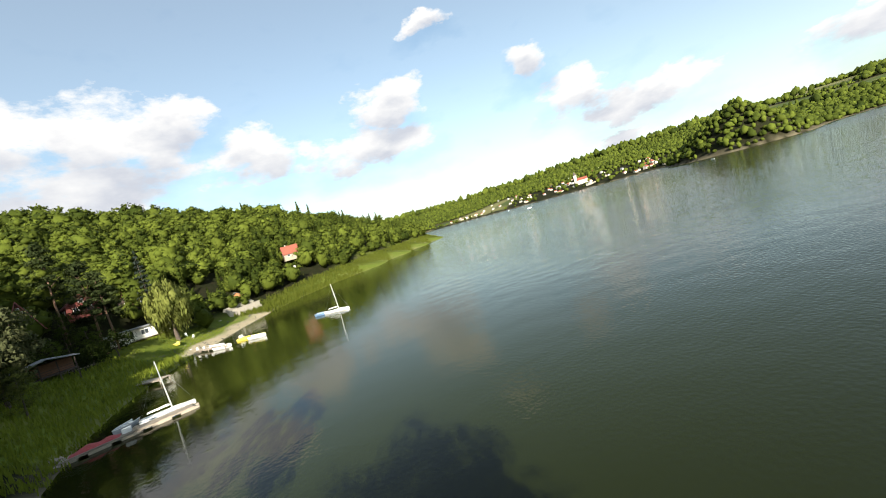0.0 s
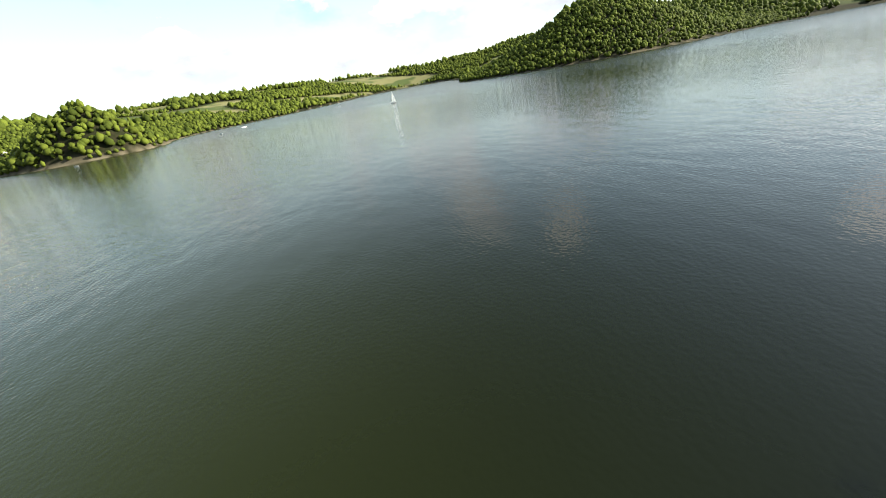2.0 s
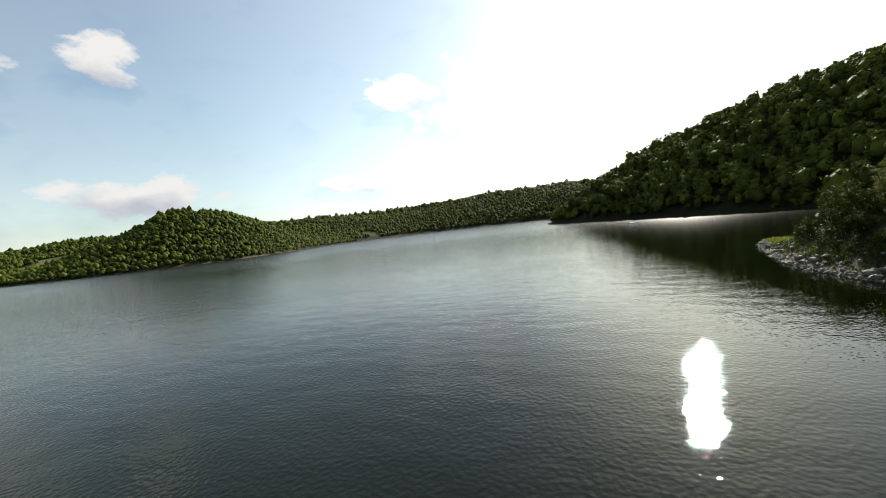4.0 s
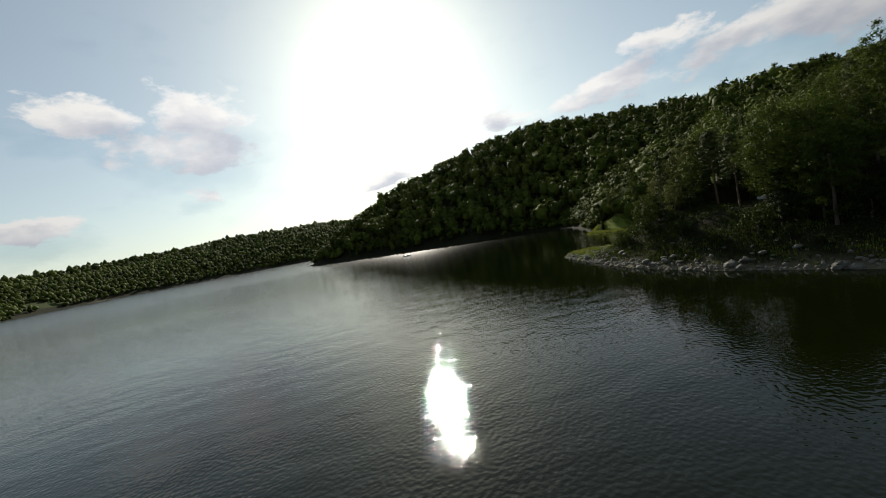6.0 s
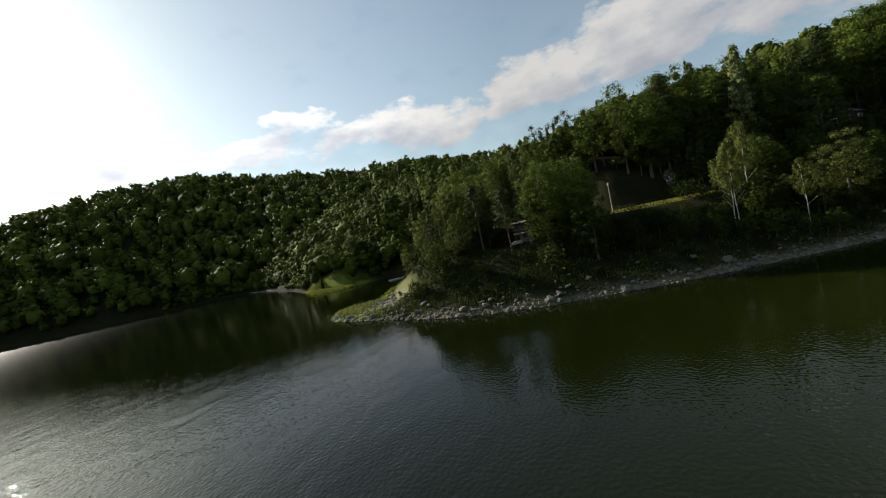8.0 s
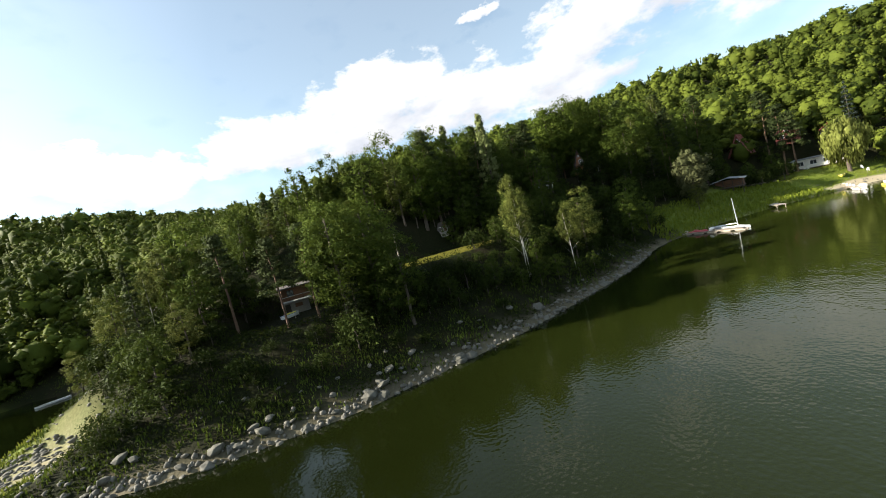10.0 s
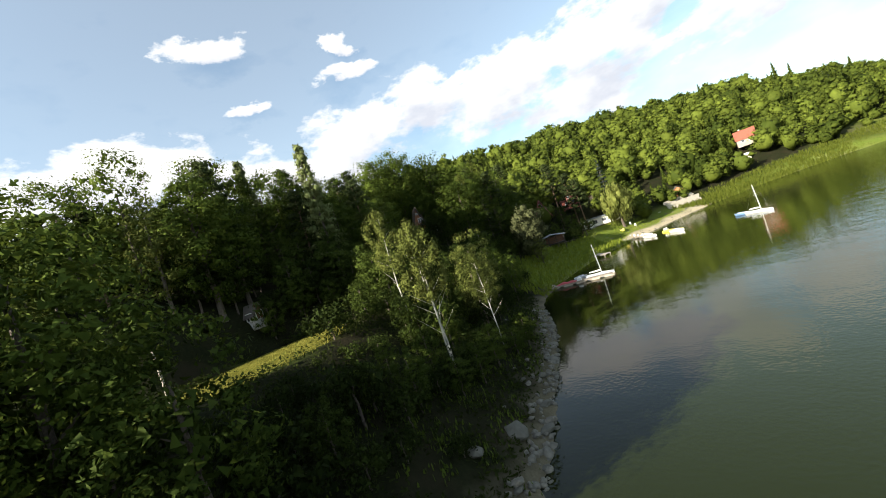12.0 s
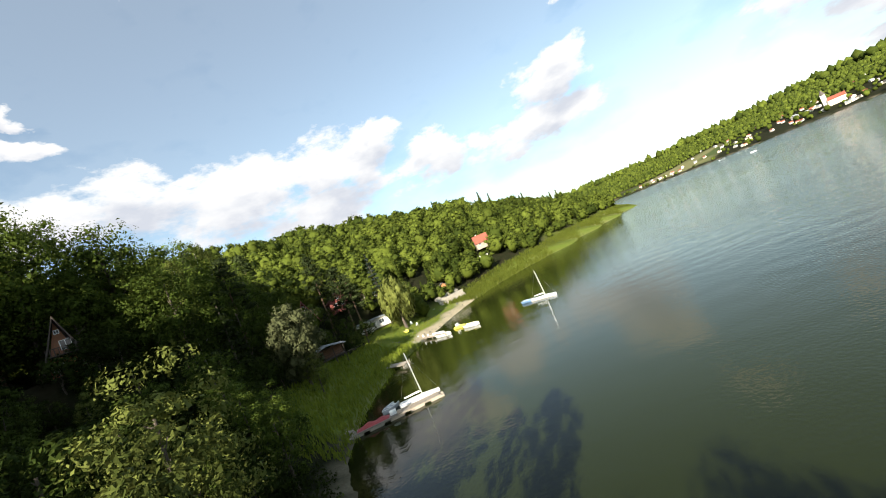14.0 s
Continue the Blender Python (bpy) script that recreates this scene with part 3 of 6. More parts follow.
def crown_pine(seed, high=19.0):
    k = Cluster(seed, (0, 0, high * 0.5))
    for i in range(24):
        z = high * (0.42 + 0.56 * i / 23)
        reach = 3.2 * (1 - (i / 23) ** 1.6) + 0.4
        a = i * 2.4 + k.rng.uniform(-0.5, 0.5)
        p = (reach * 0.75 * math.cos(a), reach * 0.75 * math.sin(a), z)
        q = k.rng.uniform(1.0, 1.6)
        k.flecks(p, (q * 0.9, q * 0.9, q * 0.35), 40, 0.3, 0, 1.4, 0.1)
        k.sprays(p, (q * 1.25, q * 1.25, q * 0.5), 130, 0.19, 0, 1.5, 0.1)
    return k.arrays()


def crown_spruce(seed, high=17.0, wide=3.0):
    k = Cluster(seed)
    for i in range(13):
        f = i / 12
        z, reach = high * (0.10 + 0.86 * f), wide * (1 - f) ** 0.85 + 0.25
        k.flecks((0, 0, z - reach * 0.1), (reach * 0.7, reach * 0.7, high * 0.03), 34, 0.30, 0.4, 1.3, 0.1)
        for j in range(max(4, int(9 * (1 - f)) + 2)):
            a = j * 2 * math.pi / max(4, int(9 * (1 - f)) + 2) + i * 0.6
            p = (reach * 0.72 * math.cos(a), reach * 0.72 * math.sin(a), z - reach * 0.22)
            k.sprays(p, (reach * 0.36, reach * 0.36, 0.4), 26, 0.24, 0.5, 1.4, 0.1)
    return k.arrays()


def crown_birch(seed, high=17.0, cards=140, size=0.108):
    k = Cluster(seed)
    for i in range(32):
        f = i / 31
        z = high * (0.52 + 0.47 * f)
        reach = (2.6 * math.sin(math.pi * (0.15 + 0.8 * f)) + 0.2) * (0.85 if i % 3 else 0.3)
        a = i * 2.4 + k.rng.uniform(-0.5, 0.5)
        p = (reach * math.cos(a), reach * math.sin(a), z)
        q = k.rng.uniform(0.55, 1.0)
        k.sprays(p, (q, q, q * 1.4), cards, size, 0.8, 1.5, 0.15)
        k.flecks(p, (q * 0.7, q * 0.7, q), 40, size * 1.6, 0.8, 1.4, 0.1)
    return k.arrays()


def crown_larch(seed, high=17.0, wide=3.7):
    """Loose tiers of drooping boughs round a straight stem."""
    k = Cluster(seed)
    for i in range(64):
        f = (i / 63) ** 0.9
        reach = (wide * (1 - f) ** 0.75 + 0.3) * k.rng.uniform(0.55, 1.0)
        a = i * 2.4 + k.rng.uniform(-0.4, 0.4)
        p = (reach * 0.62 * math.cos(a), reach * 0.62 * math.sin(a), high * (0.14 + 0.85 * f) - reach * 0.12)
        q = 0.35 + reach * 0.3
        k.sprays(p, (q, q, 0.45), 70, 0.17, 0.8, 1.5, 0.15)
        k.flecks(p, (q * 0.7, q * 0.7, 0.3), 14, 0.28, 0.6, 1.3, 0.1)
    return k.arrays()


def crown_willow(seed, high=14.0, wide=5.0):
    k = Cluster(seed)
    for i in range(30):
        p = on_egg(i, 33, (0, 0, high * 0.58), (wide * 0.85, wide * 0.85, high * 0.36), k.rng)
        q = k.rng.uniform(1.0, 1.6)
        k.core(p, (q * 0.5, q * 0.5, q * 0.7))
        k.flecks(p - np.array([0, 0, q * 0.5]), (q * 0.8, q * 0.8, q * 1.4), 50, 0.45, 3.0, 2.0, 0.1)
        k.sprays(p - np.array([0, 0, q * 0.9]), (q, q, q * 2.2), 150, 0.22, 4.5, 2.8, 0.3)
    return k.arrays()


def crown_bush(seed, high=3.0, wide=2.0, size=0.105):
    k = Cluster(seed)
    for i in range(11):
        p = on_egg(i, 14, (0, 0, high * 0.52), (wide * 0.85, wide * 0.85, high * 0.44), k.rng)
        q = k.rng.uniform(0.30, 0.48) * wide
        k.sprays(p, (q * 1.15, q * 1.15, q), 62, size, 0, 1.3, 0.5)
        k.flecks(p, (q, q, q), 30, size * 1.8, 0, 1.2, 0.1)
    return k.arrays()


def crown_small(seed, clumps, cards, size, high, wide):
    """A crown for woods some way off: leafy puffs of uneven size round a dense middle."""
    k = Cluster(seed, (0, 0, high * 0.42))
    for i in range(clumps):
        p = on_egg(i, clumps, (0, 0, high * 0.56), (wide * 0.85, wide * 0.85, high * 0.38), k.rng)
        q = wide * k.rng.uniform(0.28, 0.50)
        k.core(p, (q * 0.72, q * 0.72, q * 0.56), 0.2, False)
        k.flecks(p, (q * 1.1, q * 1.1, q * 0.9), cards, size, 0, 1.2, 0.62)
    k.core((0, 0, high * 0.48), (wide * 0.68, wide * 0.68, high * 0.36), 0.14, clumps > 4)
    return k.arrays()


def trunk_mesh(name, high, radius, material, limbs=5, lean=0.0, split=0.45, seed=0):
    rng = random.Random(seed)
    bm = bmesh.new()
    at, r, pts = Vector((0, 0, -0.8)), radius * 1.25, []
    for i in range(5):
        f = (i + 1) / 5
        to = Vector((lean * f * f * high + rng.uniform(-0.12, 0.12), rng.uniform(-0.15, 0.15), high * f))
        tube(bm, at, to, r, radius * (1 - 0.8 * f) + 0.03, 8)
        pts.append((at.copy(), to.copy()))
        at, r = to, radius * (1 - 0.8 * f) + 0.03
    for i in range(limbs):
        f = split + (0.95 - split) * i / max(1, limbs - 1)
        k = min(4, int(f * 5))
        o = pts[k][0].lerp(pts[k][1], f * 5 - k)
        a = i * 2.4 + rng.uniform(-0.4, 0.4)
        reach = high * 0.20 * (1.15 - f)
        e = o + Vector((math.cos(a) * reach, math.sin(a) * reach, reach * 0.9))
        tube(bm, o, e, radius * 0.38, radius * 0.08, 5)
    me = bpy.data.meshes.new(name)
    bm.to_mesh(me)
    bm.free()
    me.materials.append(material)
    return me


KINDS = {}


def tree_kind(key, crowns, leaf, trunk, label, category):
    KINDS[key] = ([raw_mesh("crown", v, f, leaf, normals=n) for v, f, n in crowns], trunk, label, category)


tree_kind("broad", [crown_broad(s, high=h, wide=w) for s, h, w in ((1, 16, 4.4), (2, 18, 4.6), (3, 15, 4.0), (4, 19, 5.2))], LEAF,
          trunk_mesh("trunk", 13, 0.30, BARK, 6), "leafy green broadleaf tree on the wooded bank", "tree")
tree_kind("great", [crown_broad(s, 84, 110, 0.18, 24, 6.6) for s in (5, 6)], LEAF,
          trunk_mesh("trunk", 20, 0.42, BARK, 8), "tall old broadleaf tree with a broad dense crown", "tree")
tree_kind("pine", [crown_pine(s) for s in (11, 12)], NEEDLE, trunk_mesh("trunk", 18, 0.24, PINE_BARK, 5, 0.02, 0.6),
          "tall pine with bare reddish trunk and flat dark crown", "pine")
tree_kind("spruce", [crown_spruce(s) for s in (21, 22)], NEEDLE, trunk_mesh("trunk", 15, 0.2, BARK, 0), "dark pointed spruce among the broadleaf trees", "spruce")
tree_kind("birch", [crown_birch(s) for s in (31, 32)], BIRCH_LEAF, trunk_mesh("trunk", 16, 0.085, BIRCH_BARK, 11, 0.03, 0.28),
          "slender birch with white trunk and drooping light leaves", "birch")
tree_kind("larch", [crown_larch(27)], LARCH_NEEDLE, trunk_mesh("trunk", 15, 0.22, BARK, 0), "tall light green larch rising above the bank trees", "larch")
tree_kind("blue", [crown_spruce(25, 19, 3.2)], BLUE_NEEDLE, trunk_mesh("trunk", 17, 0.2, BARK, 0), "tall pointed blue-grey spruce behind the beach", "spruce")
tree_kind("willow", [crown_willow(41)], WILLOW_LEAF, trunk_mesh("trunk", 9, 0.4, BARK, 7, 0, 0.4), "weeping willow with pale yellow-green curtain of leaves", "willow")
tree_kind("silver", [crown_broad(45, 44, 130, 0.25, 14, 5.0)], SILVER_LEAF, trunk_mesh("trunk", 10, 0.28, BARK, 6), "rounded silvery grey-green willow beside the cabins", "willow")
tree_kind("bush", [crown_bush(s) for s in (51, 52, 53)], SHADED_BUSH_LEAF, trunk_mesh("stem", 1.8, 0.06, BARK, 4, 0, 0.3), "dense green bush on the bank", "bush")
tree_kind("sapling", [crown_broad(s, 26, 120, 0.094, 7, 2.3) for s in (66, 67)], SHADED_YOUNG_LEAF, trunk_mesh("trunk", 5.6, 0.1, BARK, 6), "young leafy tree among bushes on the bank", "tree")
tree_kind("light", [crown_broad(61, 34, 150, 0.105, 13, 3.4)], BIRCH_LEAF, trunk_mesh("trunk", 10, 0.2, BARK, 6), "bright yellow-green leafy tree by the water", "tree")

PROTO = {}


def plant(key, x, y, scale=1.0, turn=0.0, which=0, tall=1.0, z=None):
    crowns, trunk, label, category = KINDS[key]
    which %= len(crowns)
    name = {"bush": "bush"}.get(key, "tree")
    if (key, which) not in PROTO:
        root = thing(name, Matrix(), label, category, "bushes on the bank" if key == "bush" else "trees of the near bank")
        attach(new("stem" if key == "bush" else "trunk", trunk), root)
        attach(new("crown", crowns[which]), root)
        PROTO[key, which] = root
        ob = root
    else:
        ob = copy_thing(PROTO[key, which], Matrix())
    ob.matrix_basis = pose(x, y, level(x, y) if z is None else z, 0, 0, turn) @ Matrix.Diagonal((scale, scale, scale * tall, 1))
    return ob


def jittered(x0, x1, y0, y1, gap, seed):
    g = np.random.default_rng(seed)
    a, b = np.meshgrid(np.arange(x0, x1, gap), np.arange(y0, y1, gap))
    a[::2] += gap / 2
    return (a + g.uniform(-0.36, 0.36, a.shape) * gap).ravel(), (b + g.uniform(-0.36, 0.36, b.shape) * gap).ravel(), g


# open ground without trees: x, y, radius
CLEAR = [(108.5, 36, 9), (113, 29, 4.5), (102.5, 43.5, 6), (109.5, 28.5, 6), (97, 63.5, 7), (88, 90, 9), (104, 83, 4), (137, -19, 6), (128, -19, 5), (112, -50, 13), (108, -36, 9), (110, -20, 8),
         (114, -82, 14), (122, -90, 9), (98, -84, 11), (126, -68, 9), (77, -155, 3.5), (75, -162, 4.5), (130, 145, 8), (134, -60, 5), (95, -104, 9),
         (116, -60, 8), (103, -62, 6), (119, -39, 7), (109, -83, 9), (134, -25, 4), (107, -126, 8), (113, -108, 6), (122, -84, 5)]


def open_ground(x, y):
    k = np.zeros(x.shape, bool)
    for cx, cy, r in CLEAR:
        k |= (x - cx) ** 2 + (y - cy) ** 2 < r * r
    return k


def near_zone(x, y):
    return (y > -72) & (y < 112) & (x < 150) & (shore_distance(x, y) < 46)


def sun_gap(x, y):
    """The break in the trees through which the evening sun reaches the lawn."""
    a = radians(SUN_AZ)
    along, across = (x - 104) * math.sin(a) + (y - 38) * math.cos(a), (x - 104) * math.cos(a) - (y - 38) * math.sin(a)
    return (along > 0) & (along < 75) & (across > -8.5) & (across < 13.0)


def cabin_view(x, y):
    """The thinned strip below the cabin on the slope."""
    u = ((x - 84) * 51 - (y - 25) * 44) / (51 ** 2 + 44 ** 2)
    return (u > 0.1) & (u < 1.0) & (abs((x - 84) * 44 + (y - 25) * 51) / 67.4 < 7.5)


def grow_near():
    x, y, g = jittered(70, 175, -75, 115, 5.0, 5)
    d = shore_distance(x, y)
    keep = (d > 7) & near_zone(x, y) & ~open_ground(x, y) & ~((y > 86) & (d < 11)) & ~sun_gap(x, y)
    keep &= ~((y < -4) & (d < 16))
    for px, py, pd in zip(x[keep], y[keep], d[keep]):
        u = g.random()
        s = g.uniform(0.75, 1.15) * (0.55 if pd < 13 else 0.85 if pd < 22 else 1.0 if pd < 28 else 1.08)
        if py > 56:
            s *= 0.78
        if py < -4 and pd < 30:
            s *= 1.1 if px > 121 else 0.6
        elif -4 <= py < 13 and pd < 30:
            s *= 0.7
        if 43 < py < 76 and px > 105:
            s = min(s, 0.66)
        if cabin_view(px, py):
            s = min(s, 0.45)
        if (px - 112) ** 2 + (py + 3) ** 2 < 17 ** 2:
            s, u = min(s, 0.42), max(u, 0.3)
        if 104 < px < 126 and 6 < py < 27:
            s, u = min(s, 0.55), max(u, 0.35)
        if px < 102.5 and 13 < py < 33:
            s, u = min(s, 0.3), 0.5
        if 0 < (py + 39) < 32 and abs((px - 118) - 0.23 * (py + 39)) < 7:
            s = min(s, 0.45)
        if px < 102 and 24 < py < 76:
            s = min(s, 0.6)
        if px < 106 and 27 < py < 49 or px < 97 and 56 < py < 72:
            s = min(s, ((9.6 if py < 50 else 7.9) - level(px, py)) / 17)
            if s < 0.2:
                continue
            u = 0.5
        key = "pine" if u < (0.05 if pd < 32 else 0.2) else "spruce" if u < 0.23 else "birch" if u < 0.29 and pd < 30 else "light" if u < 0.34 else "broad"
        if key == "broad" and s < 0.65:
            key, s = "sapling", s * 2.2
        plant(key, float(px), float(py), float(s), float(g.uniform(0, 360)), int(g.integers(0, 4)), float(g.uniform(0.9, 1.15)))


def woodland(name, x, y, g, protos, scale, label, conifers=99):
    """One mesh for a stretch of far woods."""
    vs, fs, ts, ns, n = [], [], [], [], 0
    z = grid_height(x, y)
    for px, py, pz in zip(x, y, z):
        kind = int(g.integers(0, len(protos)))
        v, f, soft = protos[kind]
        a, s = g.uniform(0, 6.283), scale * (0.6 + 0.7 * g.random() ** 1.6)
        c, q = math.cos(a), math.sin(a)
        t = g.uniform(0.78, 1.1)
        w = np.empty_like(v)
        w[:, 0], w[:, 1], w[:, 2] = (v[:, 0] * c - v[:, 1] * q) * s + px, (v[:, 0] * q + v[:, 1] * c) * s + py, v[:, 2] * s * t + pz - 0.6
        vs.append(w)
        fs.append(f + n)
        ns.append(np.stack([soft[:, 0] * c - soft[:, 1] * q, soft[:, 0] * q + soft[:, 1] * c, soft[:, 2]], 1))
        ts.append(np.full(len(v), g.random() * (0.12 if kind >= conifers else 1.0), np.float32))
        n += len(v)
    me = raw_mesh(name, np.concatenate(vs), np.concatenate(fs), LEAF_FAR, normals=np.concatenate(ns))
    me.attributes.new("tint", "FLOAT", "POINT").data.foreach_set("value", np.concatenate(ts))
    return tagged(new(name, me), label, "woods", kind="stuff")


def crown_tiny(seed, high, wide):
    """A crown for woods far off: one uneven dome with a lesser one at its side."""
    k = Cluster(seed, (0, 0, high * 0.3))
    k.core((0, 0, high * 0.52), (wide, wide, high * 0.46), 0.16)
    a = k.rng.uniform(0, 6.283)
    k.core((wide * 0.6 * math.cos(a), wide * 0.6 * math.sin(a), high * 0.62), (wide * 0.55, wide * 0.55, high * 0.3), 0.2, False)
    return k.arrays()


def grow_woods():
    mid = [crown_small(s, 11, 25, 0.46, h, w) for s, h, w in ((71, 13, 4.8), (72, 14, 5.4), (73, 11, 4.6), (74, 14, 4.2), (76, 13, 5.8), (77, 12, 4.0), (79, 12, 5.0))]
    mid += [crown_spruce_small(75, 14.0, 2.8, 22), crown_spruce_small(78, 16.0, 2.4, 22)]
    far = [crown_small(s, 7, 15, 0.78, h, w) for s, h, w in ((81, 13, 4.8), (82, 14, 5.4), (83, 12, 4.8), (85, 15, 4.2), (86, 13, 5.0), (87, 12, 4.4))] + [crown_spruce_small(84, 13.0, 2.6, 10)]
    vast = [crown_tiny(s, h, w) for s, h, w in ((91, 10, 4.4), (92, 12, 4.9), (93, 9, 4.2), (94, 13, 3.4), (95, 10, 5.2))]
    x, y, g = jittered(-60, 300, -330, 240, 5.5, 6)
    d = shore_distance(x, y)
    lim = np.where((y < -72), 110, 120)
    k = (d > np.where(y > 150, 0.8, np.where(y > 100, 3.5, 9))) & (d < lim) & ~near_zone(x, y) & ~open_ground(x, y) & ~((y < -110) & (d < 10.5))
    woodland("woods", x[k], y[k], g, mid, 0.86, "dense mixed green woods on the slope above the lake", 7)
    x, y, g = jittered(-60, 460, -420, 260, 8.0, 13)
    d = shore_distance(x, y)
    k = (d >= np.where(y < -72, 110, 120)) & (d < 250) & ~near_zone(x, y) & (x + y > -240)
    woodland("woods", x[k], y[k], g, far, 0.92, "mixed woods along the crest of the hill", 6)
    x, y, g = jittered(-20, 520, 200, 760, 8.0, 7)
    d = shore_distance(x, y)
    k = (d > 2) & (d < 260) & ~((x < 300) & (y < 240))
    woodland("woods", x[k], y[k], g, far, 1.15, "steep wooded hillside in the sun's shade")
    x, y, g = jittered(-760, -290, -310, 900, 5.4, 8)
    d = shore_distance(x, y)
    k = (d > 1) & (d < 170) & (field_area(x, y) < 0.3)
    woodland("woods", x[k], y[k], g, vast, 0.64, "wooded hill on the far shore")
    x, y, g = jittered(-2100, 500, -1400, 2000, 10.5, 9)
    d = shore_distance(x, y)
    k = (d > 10) & (d < 330) & (field_area(x, y) < 0.3) & ~((x > -760) & (x < -290) & (y > -310) & (y < 900) & (d < 170)) & ~((x > -80) & (y > -330) & (y < 760))
    k &= ~((x > -1000) & (x < 60) & (y < -310))
    woodland("woods", x[k], y[k], g, vast, 1.1, "distant wooded hills round the lake")
    x, y, g = jittered(-1000, 60, -1400, -310, 6.6, 12)
    d = shore_distance(x, y)
    k = (d > 8) & (d < 420) & (field_area(x, y) < 0.3) & ~((x > -80) & (y > -330)) & ~((x > -560) & (x < -180) & (y > -760) & (y < -340) & (d < 120) & (g.random(x.shape) < 0.8))
    woodland("woods", x[k], y[k], g, vast, 0.66, "wooded slope behind the village")
    x, y, g = jittered(-2500, 900, -1700, 2500, 18.0, 10)
    d = shore_distance(x, y)
    k = (d > np.where((x > -1000) & (x < 60) & (y < -310), 420, 330)) & (d < 800) & (field_area(x, y) < 0.3) & ~((x > -80) & (y > -330) & (y < 760))
    woodland("woods", x[k], y[k], g, vast, 1.6, "distant wooded hills round the lake")


def crown_spruce_small(seed, high=17.0, wide=2.6, cards=34):
    k = Cluster(seed)
    for i in range(9):
        f = i / 8
        reach = wide * (1 - f) ** 0.85 + 0.2
        k.core((0, 0, high * (0.10 + 0.84 * f)), (reach * 0.7, reach * 0.7, high * 0.08), 0.2, False)
        k.flecks((0, 0, high * (0.08 + 0.84 * f)), (reach, reach, 0.8), cards, 0.5, 0.8, 1.3, 0.5)
    return k.arrays()


grow_near()
grow_woods()

# ---------------------------------------------------------------- more surfaces
WHITE_GEL = plain("white_gelcoat", (0.80, 0.80, 0.77), 0.3, grain=2, vary=0.06, relief=0.03, stain=0.8)
GREY_GEL = plain("grey_gelcoat", (0.42, 0.44, 0.46), 0.4, grain=2, vary=0.1, relief=0.03)
BLUE_GEL = plain("blue_paint", (0.13, 0.23, 0.38), 0.35, grain=2, vary=0.15, relief=0.03)
YELLOW_GEL = plain("yellow_plastic", (0.72, 0.62, 0.10), 0.4, grain=2, vary=0.1, relief=0.03)
RED_CLOTH = plain("red_tarpaulin", (0.40, 0.07, 0.07), 0.7, grain=5, vary=0.3, relief=0.4)
SAIL_CLOTH = plain("white_sailcloth", (0.82, 0.82, 0.80), 0.8, grain=3, vary=0.05, relief=0.1)
ALU = plain("aluminium", (0.78, 0.78, 0.76), 0.35, 0.6, grain=4, vary=0.08, relief=0.02)
WIRE = plain("steel_wire", (0.35, 0.35, 0.36), 0.4, 0.9, relief=0.02)
DECK_WOOD = planks("weathered_deck_boards", (0.33, 0.28, 0.22), 1)
BROWN_WOOD = planks("brown_stained_boards", (0.16, 0.075, 0.035), 2)
RED_WOOD = planks("red_stained_boards", (0.19, 0.045, 0.034), 2)
ORANGE_WOOD = planks("orange_stained_boards", (0.40, 0.17, 0.06), 2)
RED_BROWN_WOOD = planks("red_brown_stained_boards", (0.30, 0.125, 0.06), 2)
DARK_WOOD = planks("dark_stained_boards", (0.055, 0.038, 0.028), 2)
WHITE_WALL = plain("white_render", (0.76, 0.74, 0.69), 0.85, grain=5, vary=0.10, relief=0.2, stain=0.5)
# grey render with the shade on the boathouse front put into its colour
SHADED_BOATHOUSE_WALL = plain("shaded_boathouse_render", (0.27, 0.245, 0.205), 0.9, grain=5, vary=0.2, relief=0.3, stain=0.5)
HOUSE_WALL = plain("weathered_house_wall", (0.31, 0.26, 0.20), 0.85, grain=5, vary=0.2, relief=0.2, stain=0.4)
VILLAGE_WALL = plain("weathered_village_render", (0.47, 0.44, 0.38), 0.85, grain=5, vary=0.15, relief=0.2, stain=0.4)
CREAM_WALL = plain("cream_render", (0.70, 0.62, 0.46), 0.85, grain=5, vary=0.12, relief=0.2, stain=0.5)
GREY_ROOF = plain("grey_felt_roof", (0.24, 0.25, 0.26), 0.85, grain=7, vary=0.25, relief=0.4)
DARK_ROOF = plain("dark_shingle_roof", (0.09, 0.075, 0.065), 0.85, grain=7, vary=0.35, relief=0.4)
RED_ROOF = plain("red_tile_roof", (0.24, 0.066, 0.038), 0.8, grain=7, vary=0.25, relief=0.4)
MAROON_ROOF = plain("maroon_metal_roof", (0.24, 0.05, 0.045), 0.5, grain=4, vary=0.25, relief=0.15)
PALE_STONE = plain("pale_limestone", (0.48, 0.43, 0.35), 0.85, grain=4, vary=0.25, relief=0.5)
CONCRETE = plain("concrete", (0.42, 0.40, 0.37), 0.85, grain=6, vary=0.2, relief=0.3)


def glass_material():
    m, nt, p = shader("window_glass")
    n = noise_tex(nt, 1.2, 2)
    nt.links.new(blend(nt, n.outputs[0], (0.02, 0.025, 0.03), (0.06, 0.07, 0.08)), p.inputs["Base Color"])
    p.inputs["Roughness"].default_value = 0.06
    return m


GLASS = glass_material()


